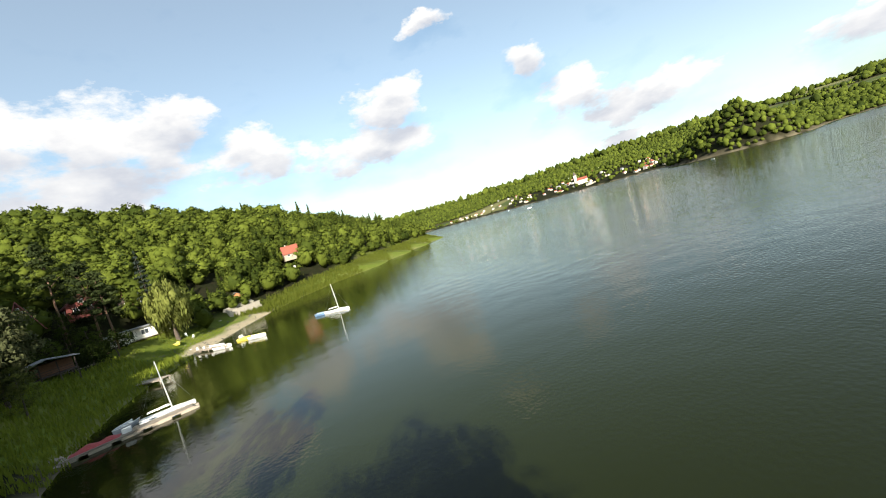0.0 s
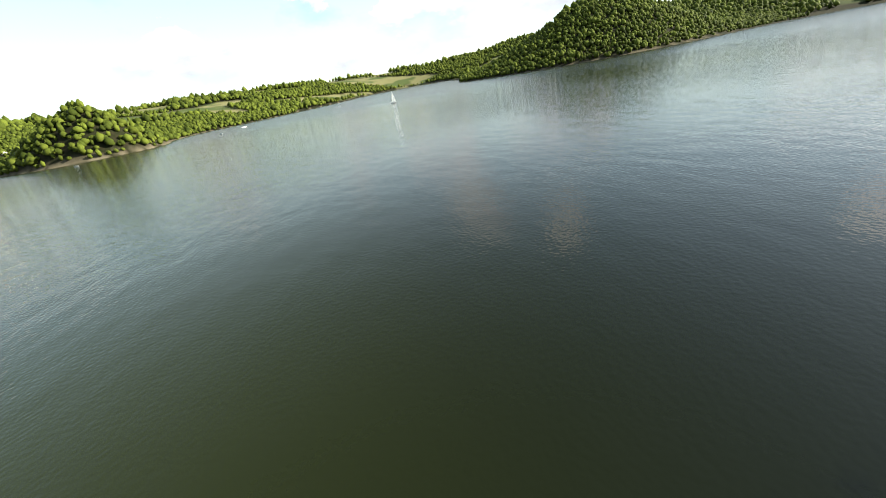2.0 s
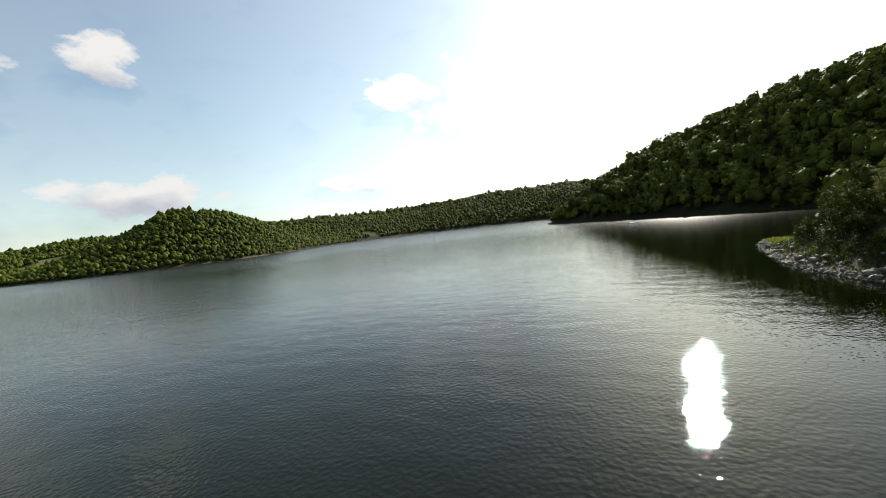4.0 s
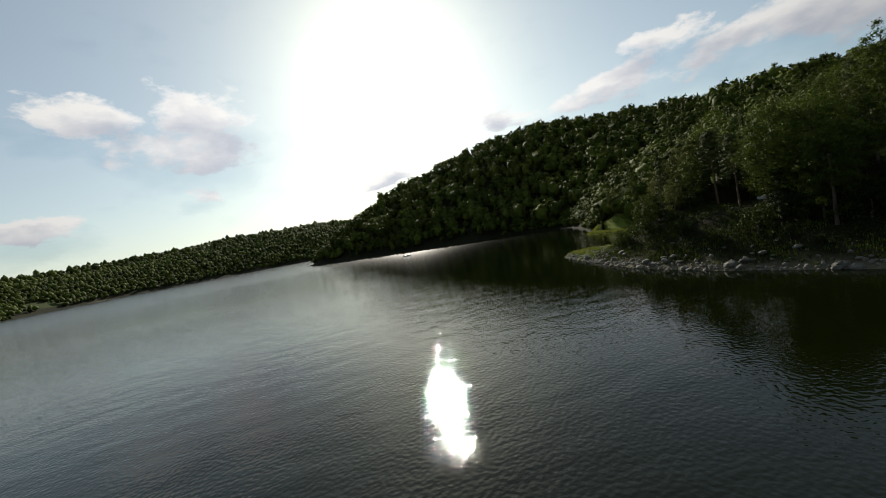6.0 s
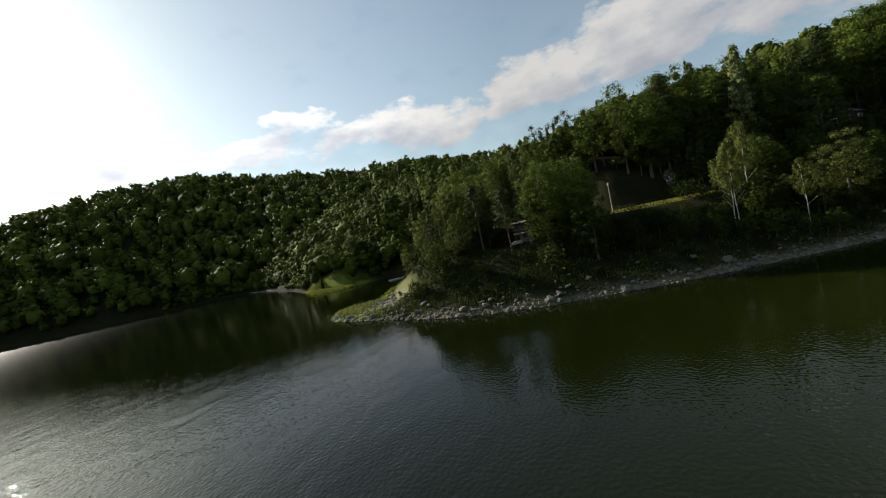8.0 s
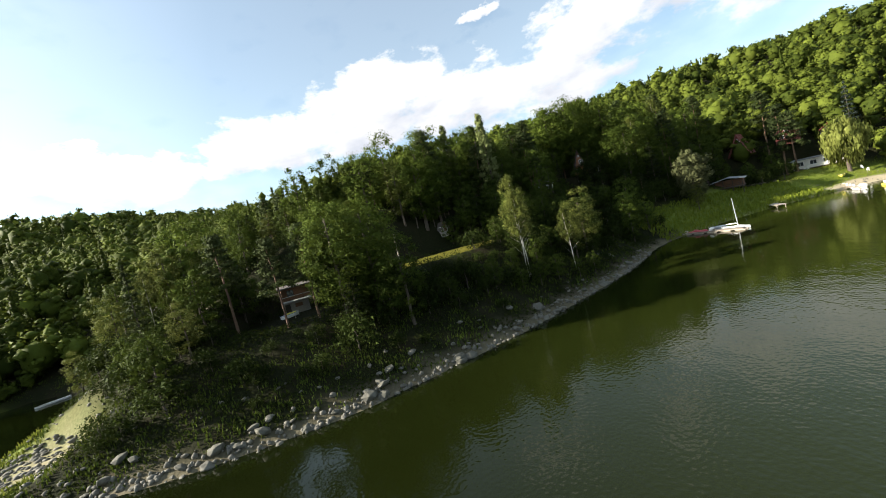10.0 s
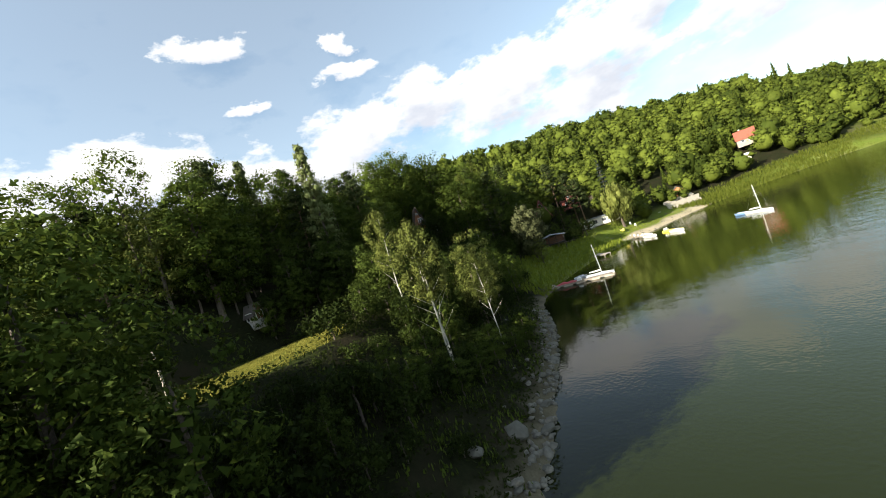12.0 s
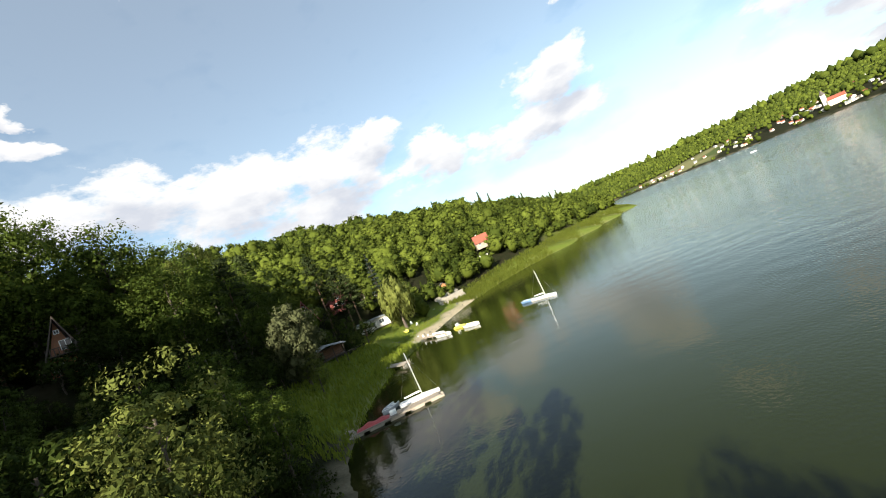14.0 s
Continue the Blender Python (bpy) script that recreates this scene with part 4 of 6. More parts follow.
# ---------------------------------------------------------------- houses
def window(root, x, y, z, w, h, turn, frame_mat=WHITE_GEL):
    """A framed pane on a wall whose face looks along turn (degrees, 0: -y)."""
    m = pose(x, y, z, 0, 0, turn)
    bm = bmesh.new()
    t = 0.08
    for cx, cz, sx, sz in ((-w / 2, 0, t, h + t), (w / 2, 0, t, h + t), (0, -h / 2, w - t, t), (0, h / 2, w - t, t), (0, 0, t * 0.7, h - t)):
        box(bm, (cx, -0.05, cz), (sx, 0.10, sz))
    fr = part("window", bm, frame_mat, root)
    fr.matrix_basis = m
    bm = bmesh.new()
    box(bm, (0, -0.01, 0), (w - t, 0.03, h - t))
    part("pane", bm, GLASS, fr)
    return fr


def door(root, x, y, z, w, h, turn, mat):
    bm = bmesh.new()
    box(bm, (0, -0.04, h / 2), (w, 0.08, h), bevel=0.01)
    d = part("door", bm, mat, root)
    d.matrix_basis = pose(x, y, z, 0, 0, turn)
    bm = bmesh.new()
    tube(bm, (w * 0.36, -0.12, h * 0.48), (w * 0.46, -0.12, h * 0.48), 0.02, 0.02, 6)
    part("handle", bm, ALU, d)


def gable_roof(bm, w, l, eave, rise, over=0.4, thick=0.16):
    """Two slopes over a ridge along y."""
    k = rise / (w / 2)
    x = w / 2 + over
    out = [(-x, eave - over * k), (0, eave + rise), (x, eave - over * k), (x, eave - over * k + thick), (0, eave + rise + thick * 1.15), (-x, eave - over * k + thick)]
    return prism(bm, out, -l / 2 - over, l / 2 + over)


def house(name, x, y, turn, w, l, eave, rise, wall, roof, label, category="house", windows=2, base=0.0, chimney=False, z=None, group=""):
    """A house with its ridge along its own y; the front looks along -y."""
    z = level(x, y) if z is None else z
    root = thing(name, pose(x, y, z, 0, 0, turn), label, category, group)
    bm = bmesh.new()
    prism(bm, [(-w / 2, -1.2), (w / 2, -1.2), (w / 2, eave), (0, eave + rise), (-w / 2, eave)], -l / 2, l / 2)
    part("wall", bm, wall, root)
    rf = part("roof", gable_roof(bmesh.new(), w, l, eave, rise), roof, root)
    if chimney:
        bm = bmesh.new()
        box(bm, (w * 0.18, l * 0.2, eave + rise), (0.6, 0.6, 1.6), bevel=0.02)
        part("chimney", bm, CONCRETE, rf)
    for i in range(windows):
        f = (i + 0.5) / windows - 0.5
        window(root, f * w * 0.85, -l / 2 - 0.012, eave * 0.55, 1.0, 1.1, 0)
        window(root, -w / 2 - 0.012, f * l * 0.8, eave * 0.55, 1.1, 1.0, -90)
        window(root, w / 2 + 0.012, f * l * 0.8, eave * 0.55, 1.1, 1.0, 90)
    if rise > 1.6:
        window(root, 0, -l / 2 - 0.012, eave + rise * 0.35, 0.9, 0.9, 0)
    door(root, w * 0.02 if windows == 1 else 0.0, -l / 2 - 0.015, 0.0, 0.9, 2.0, 0, BROWN_WOOD)
    return root


def a_frame(x, y, turn, w, l, h, wall, roof, label, z=None):
    """A steep cabin whose roof reaches the ground; the gable looks along -y."""
    z = level(x, y) if z is None else z
    root = thing("a_frame_cabin", pose(x, y, z, 0, 0, turn), label, "cabin")
    bm = bmesh.new()
    prism(bm, [(-w / 2 + 0.25, -0.8), (w / 2 - 0.25, -0.8), (w / 2 - 0.3, 0.2), (0, h - 0.5), (-w / 2 + 0.3, 0.2)], -l / 2, l / 2)
    part("wall", bm, wall, root)
    for side in (-1, 1):
        bm = bmesh.new()
        prism(bm, [(side * (w / 2 + 0.5), -0.5), (side * (w / 2 + 0.32), -0.5), (0, h - 0.2), (0, h + 0.15)], -l / 2 - 1.1, l / 2 + 0.3)
        part("roof_slope", bm, roof, root)
    bm = bmesh.new()
    box(bm, (0, -l / 2 - 0.55, 2.55), (w * 0.72, 1.2, 0.14), bevel=0.01)
    bal = part("balcony", bm, DARK_WOOD, root)
    for i in range(9):
        bm = bmesh.new()
        box(bm, (-w * 0.34 + i * w * 0.085, -l / 2 - 1.1, 3.0), (0.09, 0.04, 0.8))
        part("slat", bm, DARK_WOOD, bal)
    bm = bmesh.new()
    box(bm, (0, -l / 2 - 1.1, 3.45), (w * 0.72, 0.07, 0.09))
    part("handrail", bm, DARK_WOOD, bal)
    window(root, w * 0.10, -l / 2 - 0.015, 3.75, 1.0, 1.15, 0)
    window(root, -w * 0.18, -l / 2 - 0.015, 1.3, 1.0, 1.1, 0)
    window(root, 0, -l / 2 - 0.015, h * 0.76, 0.45, 0.45, 0)
    door(root, w * 0.14, -l / 2 - 0.015, 0.0, 0.9, 2.0, 0, ORANGE_WOOD)
    return root


a_frame(135.5, -19.5, -128, 4.4, 6.0, 7.2, RED_BROWN_WOOD, DARK_WOOD, "steep brown timber A-frame cabin with white upper window")
house("cabin", 139.0, -8.0, -125, 5.0, 6.5, 2.5, 1.1, DARK_WOOD, GREY_ROOF, "low dark cabin with grey felt roof among trees", "cabin")
house("hut", 118.6, 31.6, -70, 1.4, 1.8, 1.0, 1.0, CONCRETE, DARK_ROOF, "small pale grey hut behind the sunlit lawn", "hut", 1, z=14.4)
a_frame(132.0, -78.5, -155, 5.2, 6.0, 6.4, RED_WOOD, MAROON_ROOF, "red timber A-frame cabin half hidden by trees")
house("cabin", 129.0, -95.5, -150, 6.0, 7.5, 2.7, 2.4, RED_WOOD, MAROON_ROOF, "red timber cabin behind the pines", "cabin")
house("cabin", 122.5, -107.0, -150, 7.0, 8.0, 2.8, 2.6, DARK_WOOD, MAROON_ROOF, "dark red cabin in the shade of spruces", "cabin")
house("hut", 98.5, -124.0, -165, 3.8, 4.0, 2.2, 1.3, ORANGE_WOOD, DARK_ROOF, "small orange timber hut above the stone walls", "hut", 1)
house("house", 76.0, -171.0, -84, 6.4, 7.0, 2.2, 3.6, HOUSE_WALL, RED_ROOF, "weathered beige house with red tiled roof among trees", "house", 2, chimney=True, z=16.6)
house("house", 148.0, 8.0, -110, 6.5, 8.0, 3.0, 2.8, BROWN_WOOD, RED_ROOF, "brown cabin with red roof high in the woods", "cabin")


def terrace_wall(x, y, turn, l, w, h, label):
    z = level(x, y)
    root = thing("terrace", pose(x, y, z, 0, 0, turn), label, "terrace")
    bm = bmesh.new()
    box(bm, (0, 0, h / 2 - 0.5), (l, w, h + 1.0), bevel=0.05)
    part("platform", bm, PALE_STONE, root)
    bm = bmesh.new()
    box(bm, (0, -w / 2 + 0.1, h + 0.35), (l, 0.18, 0.7), bevel=0.03)
    part("parapet", bm, WHITE_WALL, root)
    return root


terrace_wall(78.5, -163.0, -172, 5.0, 3.0, 1.3, "white stone terrace below the red-roofed house")


def bungalow():
    """The long white house on the shore lawn, with its balcony rail."""
    x, y, turn = 118.0, -90.5, 200
    root = thing("bungalow", pose(x, y, level(x, y), 0, 0, turn), "long low white bungalow with grey felt roof", "bungalow")
    l, w, h = 13.0, 5.0, 2.7
    bm = bmesh.new()
    box(bm, (0, 0, h / 2 + 0.5), (l, w, h), bevel=0.02)
    part("wall", bm, WHITE_WALL, root)
    bm = bmesh.new()
    box(bm, (0, 0.2, -0.2), (l * 0.96, w * 0.9, 1.4))
    part("plinth", bm, DARK_WOOD, root)
    bm = bmesh.new()
    prism(bm, [(-l / 2 - 0.5, h + 0.52), (l / 2 + 0.5, h + 0.52), (l / 2 + 0.5, h + 0.75), (-l / 2 - 0.5, h + 0.75)], -w / 2 - 0.9, w / 2 + 0.4)
    part("roof", bm, GREY_ROOF, root)
    for i in range(4):
        window(root, -4.6 + i * 3.0, -w / 2 - 0.015, 2.0, 1.5, 1.2, 0)
    bm = bmesh.new()
    box(bm, (1.0, -w / 2 - 0.7, 0.45), (l * 0.8, 1.3, 0.14))
    deck = part("balcony", bm, DECK_WOOD, root)
    bm = bmesh.new()
    box(bm, (1.0, -w / 2 - 1.3, 1.0), (l * 0.8, 0.05, 0.8))
    part("parapet", bm, WHITE_WALL, deck)
    for i in range(5):
        bm = bmesh.new()
        box(bm, (-3.9 + i * 2.5, -w / 2 - 1.2, -0.3), (0.14, 0.14, 1.5))
        part("post", bm, DARK_WOOD, deck)
    door(root, -6.0, -w / 2 - 0.02, 0.55, 0.9, 2.0, 0, DARK_WOOD)


bungalow()


def deck_house():
    """A dark pavilion with a railed deck beside the path."""
    x, y, turn = 120.0, -55.0, -150
    root = thing("pavilion", pose(x, y, level(x, y) - 0.3, 0, 0, turn), "dark timber pavilion with open deck and felt roof", "pavilion")
    bm = bmesh.new()
    box(bm, (0, 0, 0.55), (7.0, 5.0, 0.18))
    part("deck", bm, DARK_WOOD, root)
    for i in range(4):
        for s in (-1, 1):
            bm = bmesh.new()
            box(bm, (-3.3 + i * 2.2, s * 2.35, 0.6), (0.16, 0.16, 4.0))
            part("post", bm, DARK_WOOD, root)
    bm = bmesh.new()
    box(bm, (0, -2.4, 1.5), (7.0, 0.06, 0.09))
    box(bm, (0, -2.4, 1.1), (7.0, 0.06, 0.09))
    part("railing", bm, DARK_WOOD, root)
    bm = bmesh.new()
    box(bm, (0, 1.2, 1.6), (6.6, 2.2, 2.0))
    part("wall", bm, BROWN_WOOD, root)
    part("roof", gable_roof(bmesh.new(), 7.2, 5.2, 2.6, 0.7), GREY_ROOF, root)


deck_house()


def boathouse():
    """Flat-roofed boathouse: rendered lower room, terrace and dark upper storey."""
    x, y, turn = 103.6, 63.8, -80
    root = thing("boathouse", pose(x, y, 7.5, 0, 0, turn) @ Matrix.Diagonal((0.62, 0.72, 0.88, 1)), "flat-roofed boathouse with shade-darkened grey ground floor and dark timber top", "boathouse")
    bm = bmesh.new()
    box(bm, (0, 0, 1.1), (6.4, 4.6, 2.4), bevel=0.02)
    part("wall", bm, SHADED_BOATHOUSE_WALL, root)
    bm = bmesh.new()
    box(bm, (0.3, -0.4, 2.4), (7.6, 6.2, 0.18), bevel=0.02)
    part("terrace", bm, CONCRETE, root)
    bm = bmesh.new()
    box(bm, (0.6, 1.0, 3.75), (7.2, 3.2, 2.5))
    top = part("upper_storey", bm, BROWN_WOOD, root)
    window(top, -0.8, -0.62, 3.8, 1.6, 1.2, 0, DARK_WOOD)
    bm = bmesh.new()
    box(bm, (0.5, 0.5, 5.1), (8.6, 5.6, 0.2), tilt=(3.0, 0.0))
    part("roof", bm, DARK_ROOF, root)
    for i in range(5):
        bm = bmesh.new()
        box(bm, (-3.2 + i * 1.75, -3.35, 2.9), (0.08, 0.08, 0.95))
        part("rail_post", bm, DARK_WOOD, root)
    bm = bmesh.new()
    box(bm, (0.3, -3.35, 3.4), (7.4, 0.08, 0.10))
    part("handrail", bm, CONCRETE, root)
    bm = bmesh.new()
    box(bm, (-2.2, -2.33, 1.0), (1.3, 0.06, 2.0))
    part("door", bm, DARK_WOOD, root)
    bm = bmesh.new()
    box(bm, (0.6, -2.33, 1.5), (1.9, 0.06, 0.7))
    part("shutter", bm, BROWN_WOOD, root)


boathouse()


# ---------------------------------------------------------------- boats
def hull_rings(l, w, d, sheer=0.12, n=11, flat=0.6, stern=0.75):
    rings = []
    for i in range(n):
        f = i / (n - 1)
        x = -l / 2 + l * f
        b = w / 2 * (stern + (1 - stern) * math.sin(min(1, f * 2.2) * math.pi / 2)) * (1 - max(0, (f - 0.45) / 0.55) ** 2.2) + 0.012
        top = d * (1 + sheer * (2 * f - 0.8) ** 2)
        keel = -d * 0.45 * (1 - max(0, (f - 0.6) / 0.4) ** 2)
        rings.append([(x, -b, top), (x, -b * 0.92, top * 0.35), (x, -b * flat, keel * 0.8), (x, 0, keel), (x, b * flat, keel * 0.8), (x, b * 0.92, top * 0.35), (x, b, top)])
    return rings


def open_boat(name, m, l, w, d, shell, inside, label, category="boat", benches=3, group=""):
    root = thing(name, m, label, category, group)
    bm = bmesh.new()
    outer = hull_rings(l, w, d)
    loft(bm, outer, False)
    inner = [[(x * 0.97, y * 0.88, z + (0.06 if z < d * 0.9 else 0.0)) for x, y, z in r] for r in outer]
    loft(bm, inner, False)
    bm.verts.ensure_lookup_table()
    n, k = len(outer), 7
    for i in range(n - 1):
        for j in (0, 6):
            a, b = i * k + j, (i + 1) * k + j
            bm.faces.new([bm.verts[q] for q in (a, b, b + n * k, a + n * k)])
    for r in (0, n - 1):
        for j in range(k - 1):
            a = r * k + j
            bm.faces.new([bm.verts[q] for q in (a, a + 1, a + 1 + n * k, a + n * k)])
    bmesh.ops.recalc_face_normals(bm, faces=bm.faces)
    part("hull", bm, shell, root)
    for i in range(benches):
        bm = bmesh.new()
        box(bm, (-l * 0.32 + i * l * 0.27, 0, d * 0.72), (0.28, w * 0.84, 0.05))
        part("thwart", bm, inside, root)
    bm = bmesh.new()
    for s in (-1, 1):
        pts = [Vector((r[0][0], s * r[6][1], r[6][2])) for r in outer]
        for a, b in zip(pts, pts[1:]):
            tube(bm, a, b, 0.035, 0.035, 5)
    part("gunwale", bm, inside, root)
    return root


def sailboat(m, l, w, mast, label):
    root = thing("sailing_boat", m, label, "sailboat", "moored sailing boats")
    d = 0.42
    bm = bmesh.new()
    rings = hull_rings(l, w, d, 0.10, 13)
    loft(bm, rings, True)
    part("hull", bm, WHITE_GEL, root)
    bm = bmesh.new()
    strip = [[(x, y * 1.012, z) for x, y, z in ((r[0][0], r[0][1], r[0][2] - 0.08), (r[0][0], r[0][1], r[0][2] - 0.16))] for r in rings]
    loft(bm, strip, False)
    strip = [[(x, -y * 1.012, z) for x, y, z in ((r[0][0], r[0][1], r[0][2] - 0.08), (r[0][0], r[0][1], r[0][2] - 0.16))] for r in rings]
    loft(bm, strip, False)
    part("rubbing_strake", bm, BLUE_GEL, root)
    bm = bmesh.new()
    for x0, x1, w0, h0 in ((0.04, 0.30, 0.56, 0.15),):
        loft(bm, [[(x0 * l, -w0 * w / 2, d - 0.02), (x0 * l, -w0 * w / 2.3, d + h0), (x0 * l, w0 * w / 2.3, d + h0), (x0 * l, w0 * w / 2, d - 0.02)],
                  [(x1 * l, -w0 * w / 3.0, d - 0.02), (x1 * l - 0.2, -w0 * w / 3.6, d + h0 * 0.7), (x1 * l - 0.2, w0 * w / 3.6, d + h0 * 0.7), (x1 * l, w0 * w / 3.0, d - 0.02)]])
    cab = part("cabin", bm, WHITE_GEL, root)
    for s in (-1, 1):
        bm = bmesh.new()
        box(bm, (l * 0.12, s * (0.56 * w / 2.22), d + 0.08), (0.5, 0.03, 0.07))
        part("porthole", bm, GLASS, cab)
    bm = bmesh.new()
    box(bm, (-l * 0.24, 0, d + 0.015), (l * 0.34, w * 0.52, 0.06), bevel=0.01)
    part("cockpit", bm, GREY_GEL, root)
    bm = bmesh.new()
    tube(bm, (l * 0.08, 0, d), (l * 0.04, 0, mast), 0.075, 0.055, 8)
    mst = part("mast", bm, ALU, root)
    bm = bmesh.new()
    box(bm, (l * 0.055, 0, mast * 0.62), (0.06, w * 0.72, 0.05))
    part("spreader", bm, ALU, mst)
    bm = bmesh.new()
    tube(bm, (l * 0.06, 0, d + 0.52), (-l * 0.36, 0, d + 0.43), 0.045, 0.04, 7)
    boom = part("boom", bm, ALU, root)
    bm = bmesh.new()
    for i in range(7):
        f = i / 7
        tube(bm, (l * (0.03 - 0.38 * f), 0, d + 0.62 - 0.1 * f), (l * (0.03 - 0.38 * (f + 0.143)), 0, d + 0.605 - 0.1 * f), 0.10 - 0.04 * f, 0.095 - 0.04 * f, 7)
    part("furled_sail", bm, SAIL_CLOTH, boom)
    for a, b in (((l * 0.49, 0, d + 0.1), (l * 0.045, 0, mast * 0.93)), ((-l * 0.48, 0, d), (l * 0.04, 0, mast * 0.98)),
                 ((l * 0.03, -w * 0.46, d), (l * 0.045, -0.03, mast * 0.9)), ((l * 0.03, w * 0.46, d), (l * 0.045, 0.03, mast * 0.9))):
        bm = bmesh.new()
        tube(bm, a, b, 0.006, 0.006, 4)
        part("stay", bm, WIRE, root)
    bm = bmesh.new()
    box(bm, (-l * 0.5, 0, 0.2), (0.06, 0.35, 1.0), bevel=0.01)
    part("rudder", bm, DECK_WOOD, root)
    return root


sailboat(pose(97.2, -25.3, 0.05, 0, 0, 184), 5.6, 1.45, 6.4, "white sailing boat with bare mast moored at a jetty")
sailboat(pose(72.6, -59.9, 0.05, 0, 0, 142), 6.2, 1.5, 6.3, "white sailing boat with bare mast moored offshore")
open_boat("dinghy", pose(76.1, -62.6, 0.12, 0, 0, 142), 2.7, 1.2, 0.40, BLUE_GEL, GREY_GEL, "small blue dinghy tied behind a sailing boat", "dinghy", 2)
open_boat("dinghy", pose(101.6, -25.6, 0.12, 0, 0, 60), 2.9, 1.4, 0.45, GREY_GEL, WHITE_GEL, "small pale grey dinghy beside the jetty", "dinghy", 2)
open_boat("rowing_boat", pose(98.4, -68.0, 0.12, 0, 0, 140), 4.6, 1.6, 0.5, WHITE_GEL, GREY_GEL, "white rowing boat at the beach pier", "boat", 3, "boats at the beach pier")
open_boat("rowing_boat", pose(96.6, -64.0, 0.12, 0, 0, 140), 4.8, 1.7, 0.5, WHITE_GEL, DECK_WOOD, "white rowing boat at the beach pier", "boat", 3, "boats at the beach pier")
open_boat("rowing_boat", pose(89.6, -62.0, 0.12, 0, 0, 140), 4.6, 1.6, 0.5, WHITE_GEL, YELLOW_GEL, "white boat with yellow rim at the pier end", "boat", 3, "boats at the beach pier")
open_boat("rowing_boat", pose(108.0, -79.5, level(108.0, -79.5) + 0.2, 4, 0, 120), 3.6, 1.4, 0.45, YELLOW_GEL, DECK_WOOD, "pale yellow rowing boat drawn up by the willow", "boat", 2)
open_boat("rowing_boat", pose(131.0, 117.0, 0.06, 0, 0, 118), 5.4, 1.4, 0.26, WHITE_GEL, DECK_WOOD, "white flat boat lying in the shaded cove", "boat", 3)
open_boat("rowing_boat", pose(96.0, 64.1, 7.98, 0, 4, 112), 2.6, 1.15, 0.38, WHITE_GEL, BLUE_GEL, "white and blue boat on trestles before the boathouse", "boat", 2)


def pedalo(x, y, turn):
    root = thing("pedal_boat", pose(x, y, 0.1, 0, 0, turn), "yellow plastic pedal boat floating at the pier", "pedal boat")
    for s in (-1, 1):
        bm = bmesh.new()
        loft(bm, [[(xx, s * 0.5 + yy, zz) for xx, yy, zz in r] for r in hull_rings(2.6, 0.55, 0.3)], True)
        part("float", bm, YELLOW_GEL, root)
        bm = bmesh.new()
        box(bm, (-0.3, s * 0.38, 0.55), (0.5, 0.55, 0.12), bevel=0.03)
        box(bm, (-0.55, s * 0.38, 0.8), (0.1, 0.55, 0.5), bevel=0.03)
        part("seat", bm, WHITE_GEL, root)
    bm = bmesh.new()
    box(bm, (0, 0, 0.36), (2.0, 1.1, 0.10), bevel=0.02)
    part("deck", bm, YELLOW_GEL, root)


pedalo(92.8, -66.6, 150)


def kayak():
    root = thing("kayak", pose(96.1, 63.8, 8.32, 0, 0, 112) @ Matrix.Diagonal((0.5, 0.7, 0.8, 1)), "yellow kayak lying on the stacked boat", "kayak")
    bm = bmesh.new()
    rings = []
    for i in range(11):
        f = i / 10
        r = 0.30 * math.sin(math.pi * min(max(f, 0.03), 0.97)) ** 0.7
        rings.append([(-1.9 + 3.8 * f, r * math.cos(a), 0.15 + 0.6 * r * math.sin(a)) for a in np.linspace(0, 2 * math.pi, 9)[:-1]])
    loft(bm, rings, True)
    part("hull", bm, YELLOW_GEL, root)
    bm = bmesh.new()
    box(bm, (-0.1, 0, 0.3), (0.8, 0.36, 0.06), bevel=0.02)
    part("cockpit", bm, DARK_WOOD, root)


kayak()


def trestle(x, y):
    root = thing("trestle", pose(x, y, 7.45, 0, 0, 100), "plain wooden boat trestle in front of the boathouse", "trestle", "boat trestles")
    bm = bmesh.new()
    box(bm, (0, 0, 0.42), (0.10, 0.9, 0.08))
    part("beam", bm, DECK_WOOD, root)
    for s in (-1, 1):
        bm = bmesh.new()
        box(bm, (0, s * 0.38, 0.2), (0.08, 0.08, 0.5))
        part("leg", bm, DECK_WOOD, root)


trestle(95.85, 64.7)
trestle(96.15, 63.4)


# ---------------------------------------------------------------- piers and jetties
def board_mesh(w, d=0.14, t=0.05):
    bm = bmesh.new()
    box(bm, (0, 0, 0), (d, w, t), bevel=0.008)
    me = bpy.data.meshes.new("board")
    bm.to_mesh(me)
    bm.free()
    me.materials.append(DECK_WOOD)
    return me


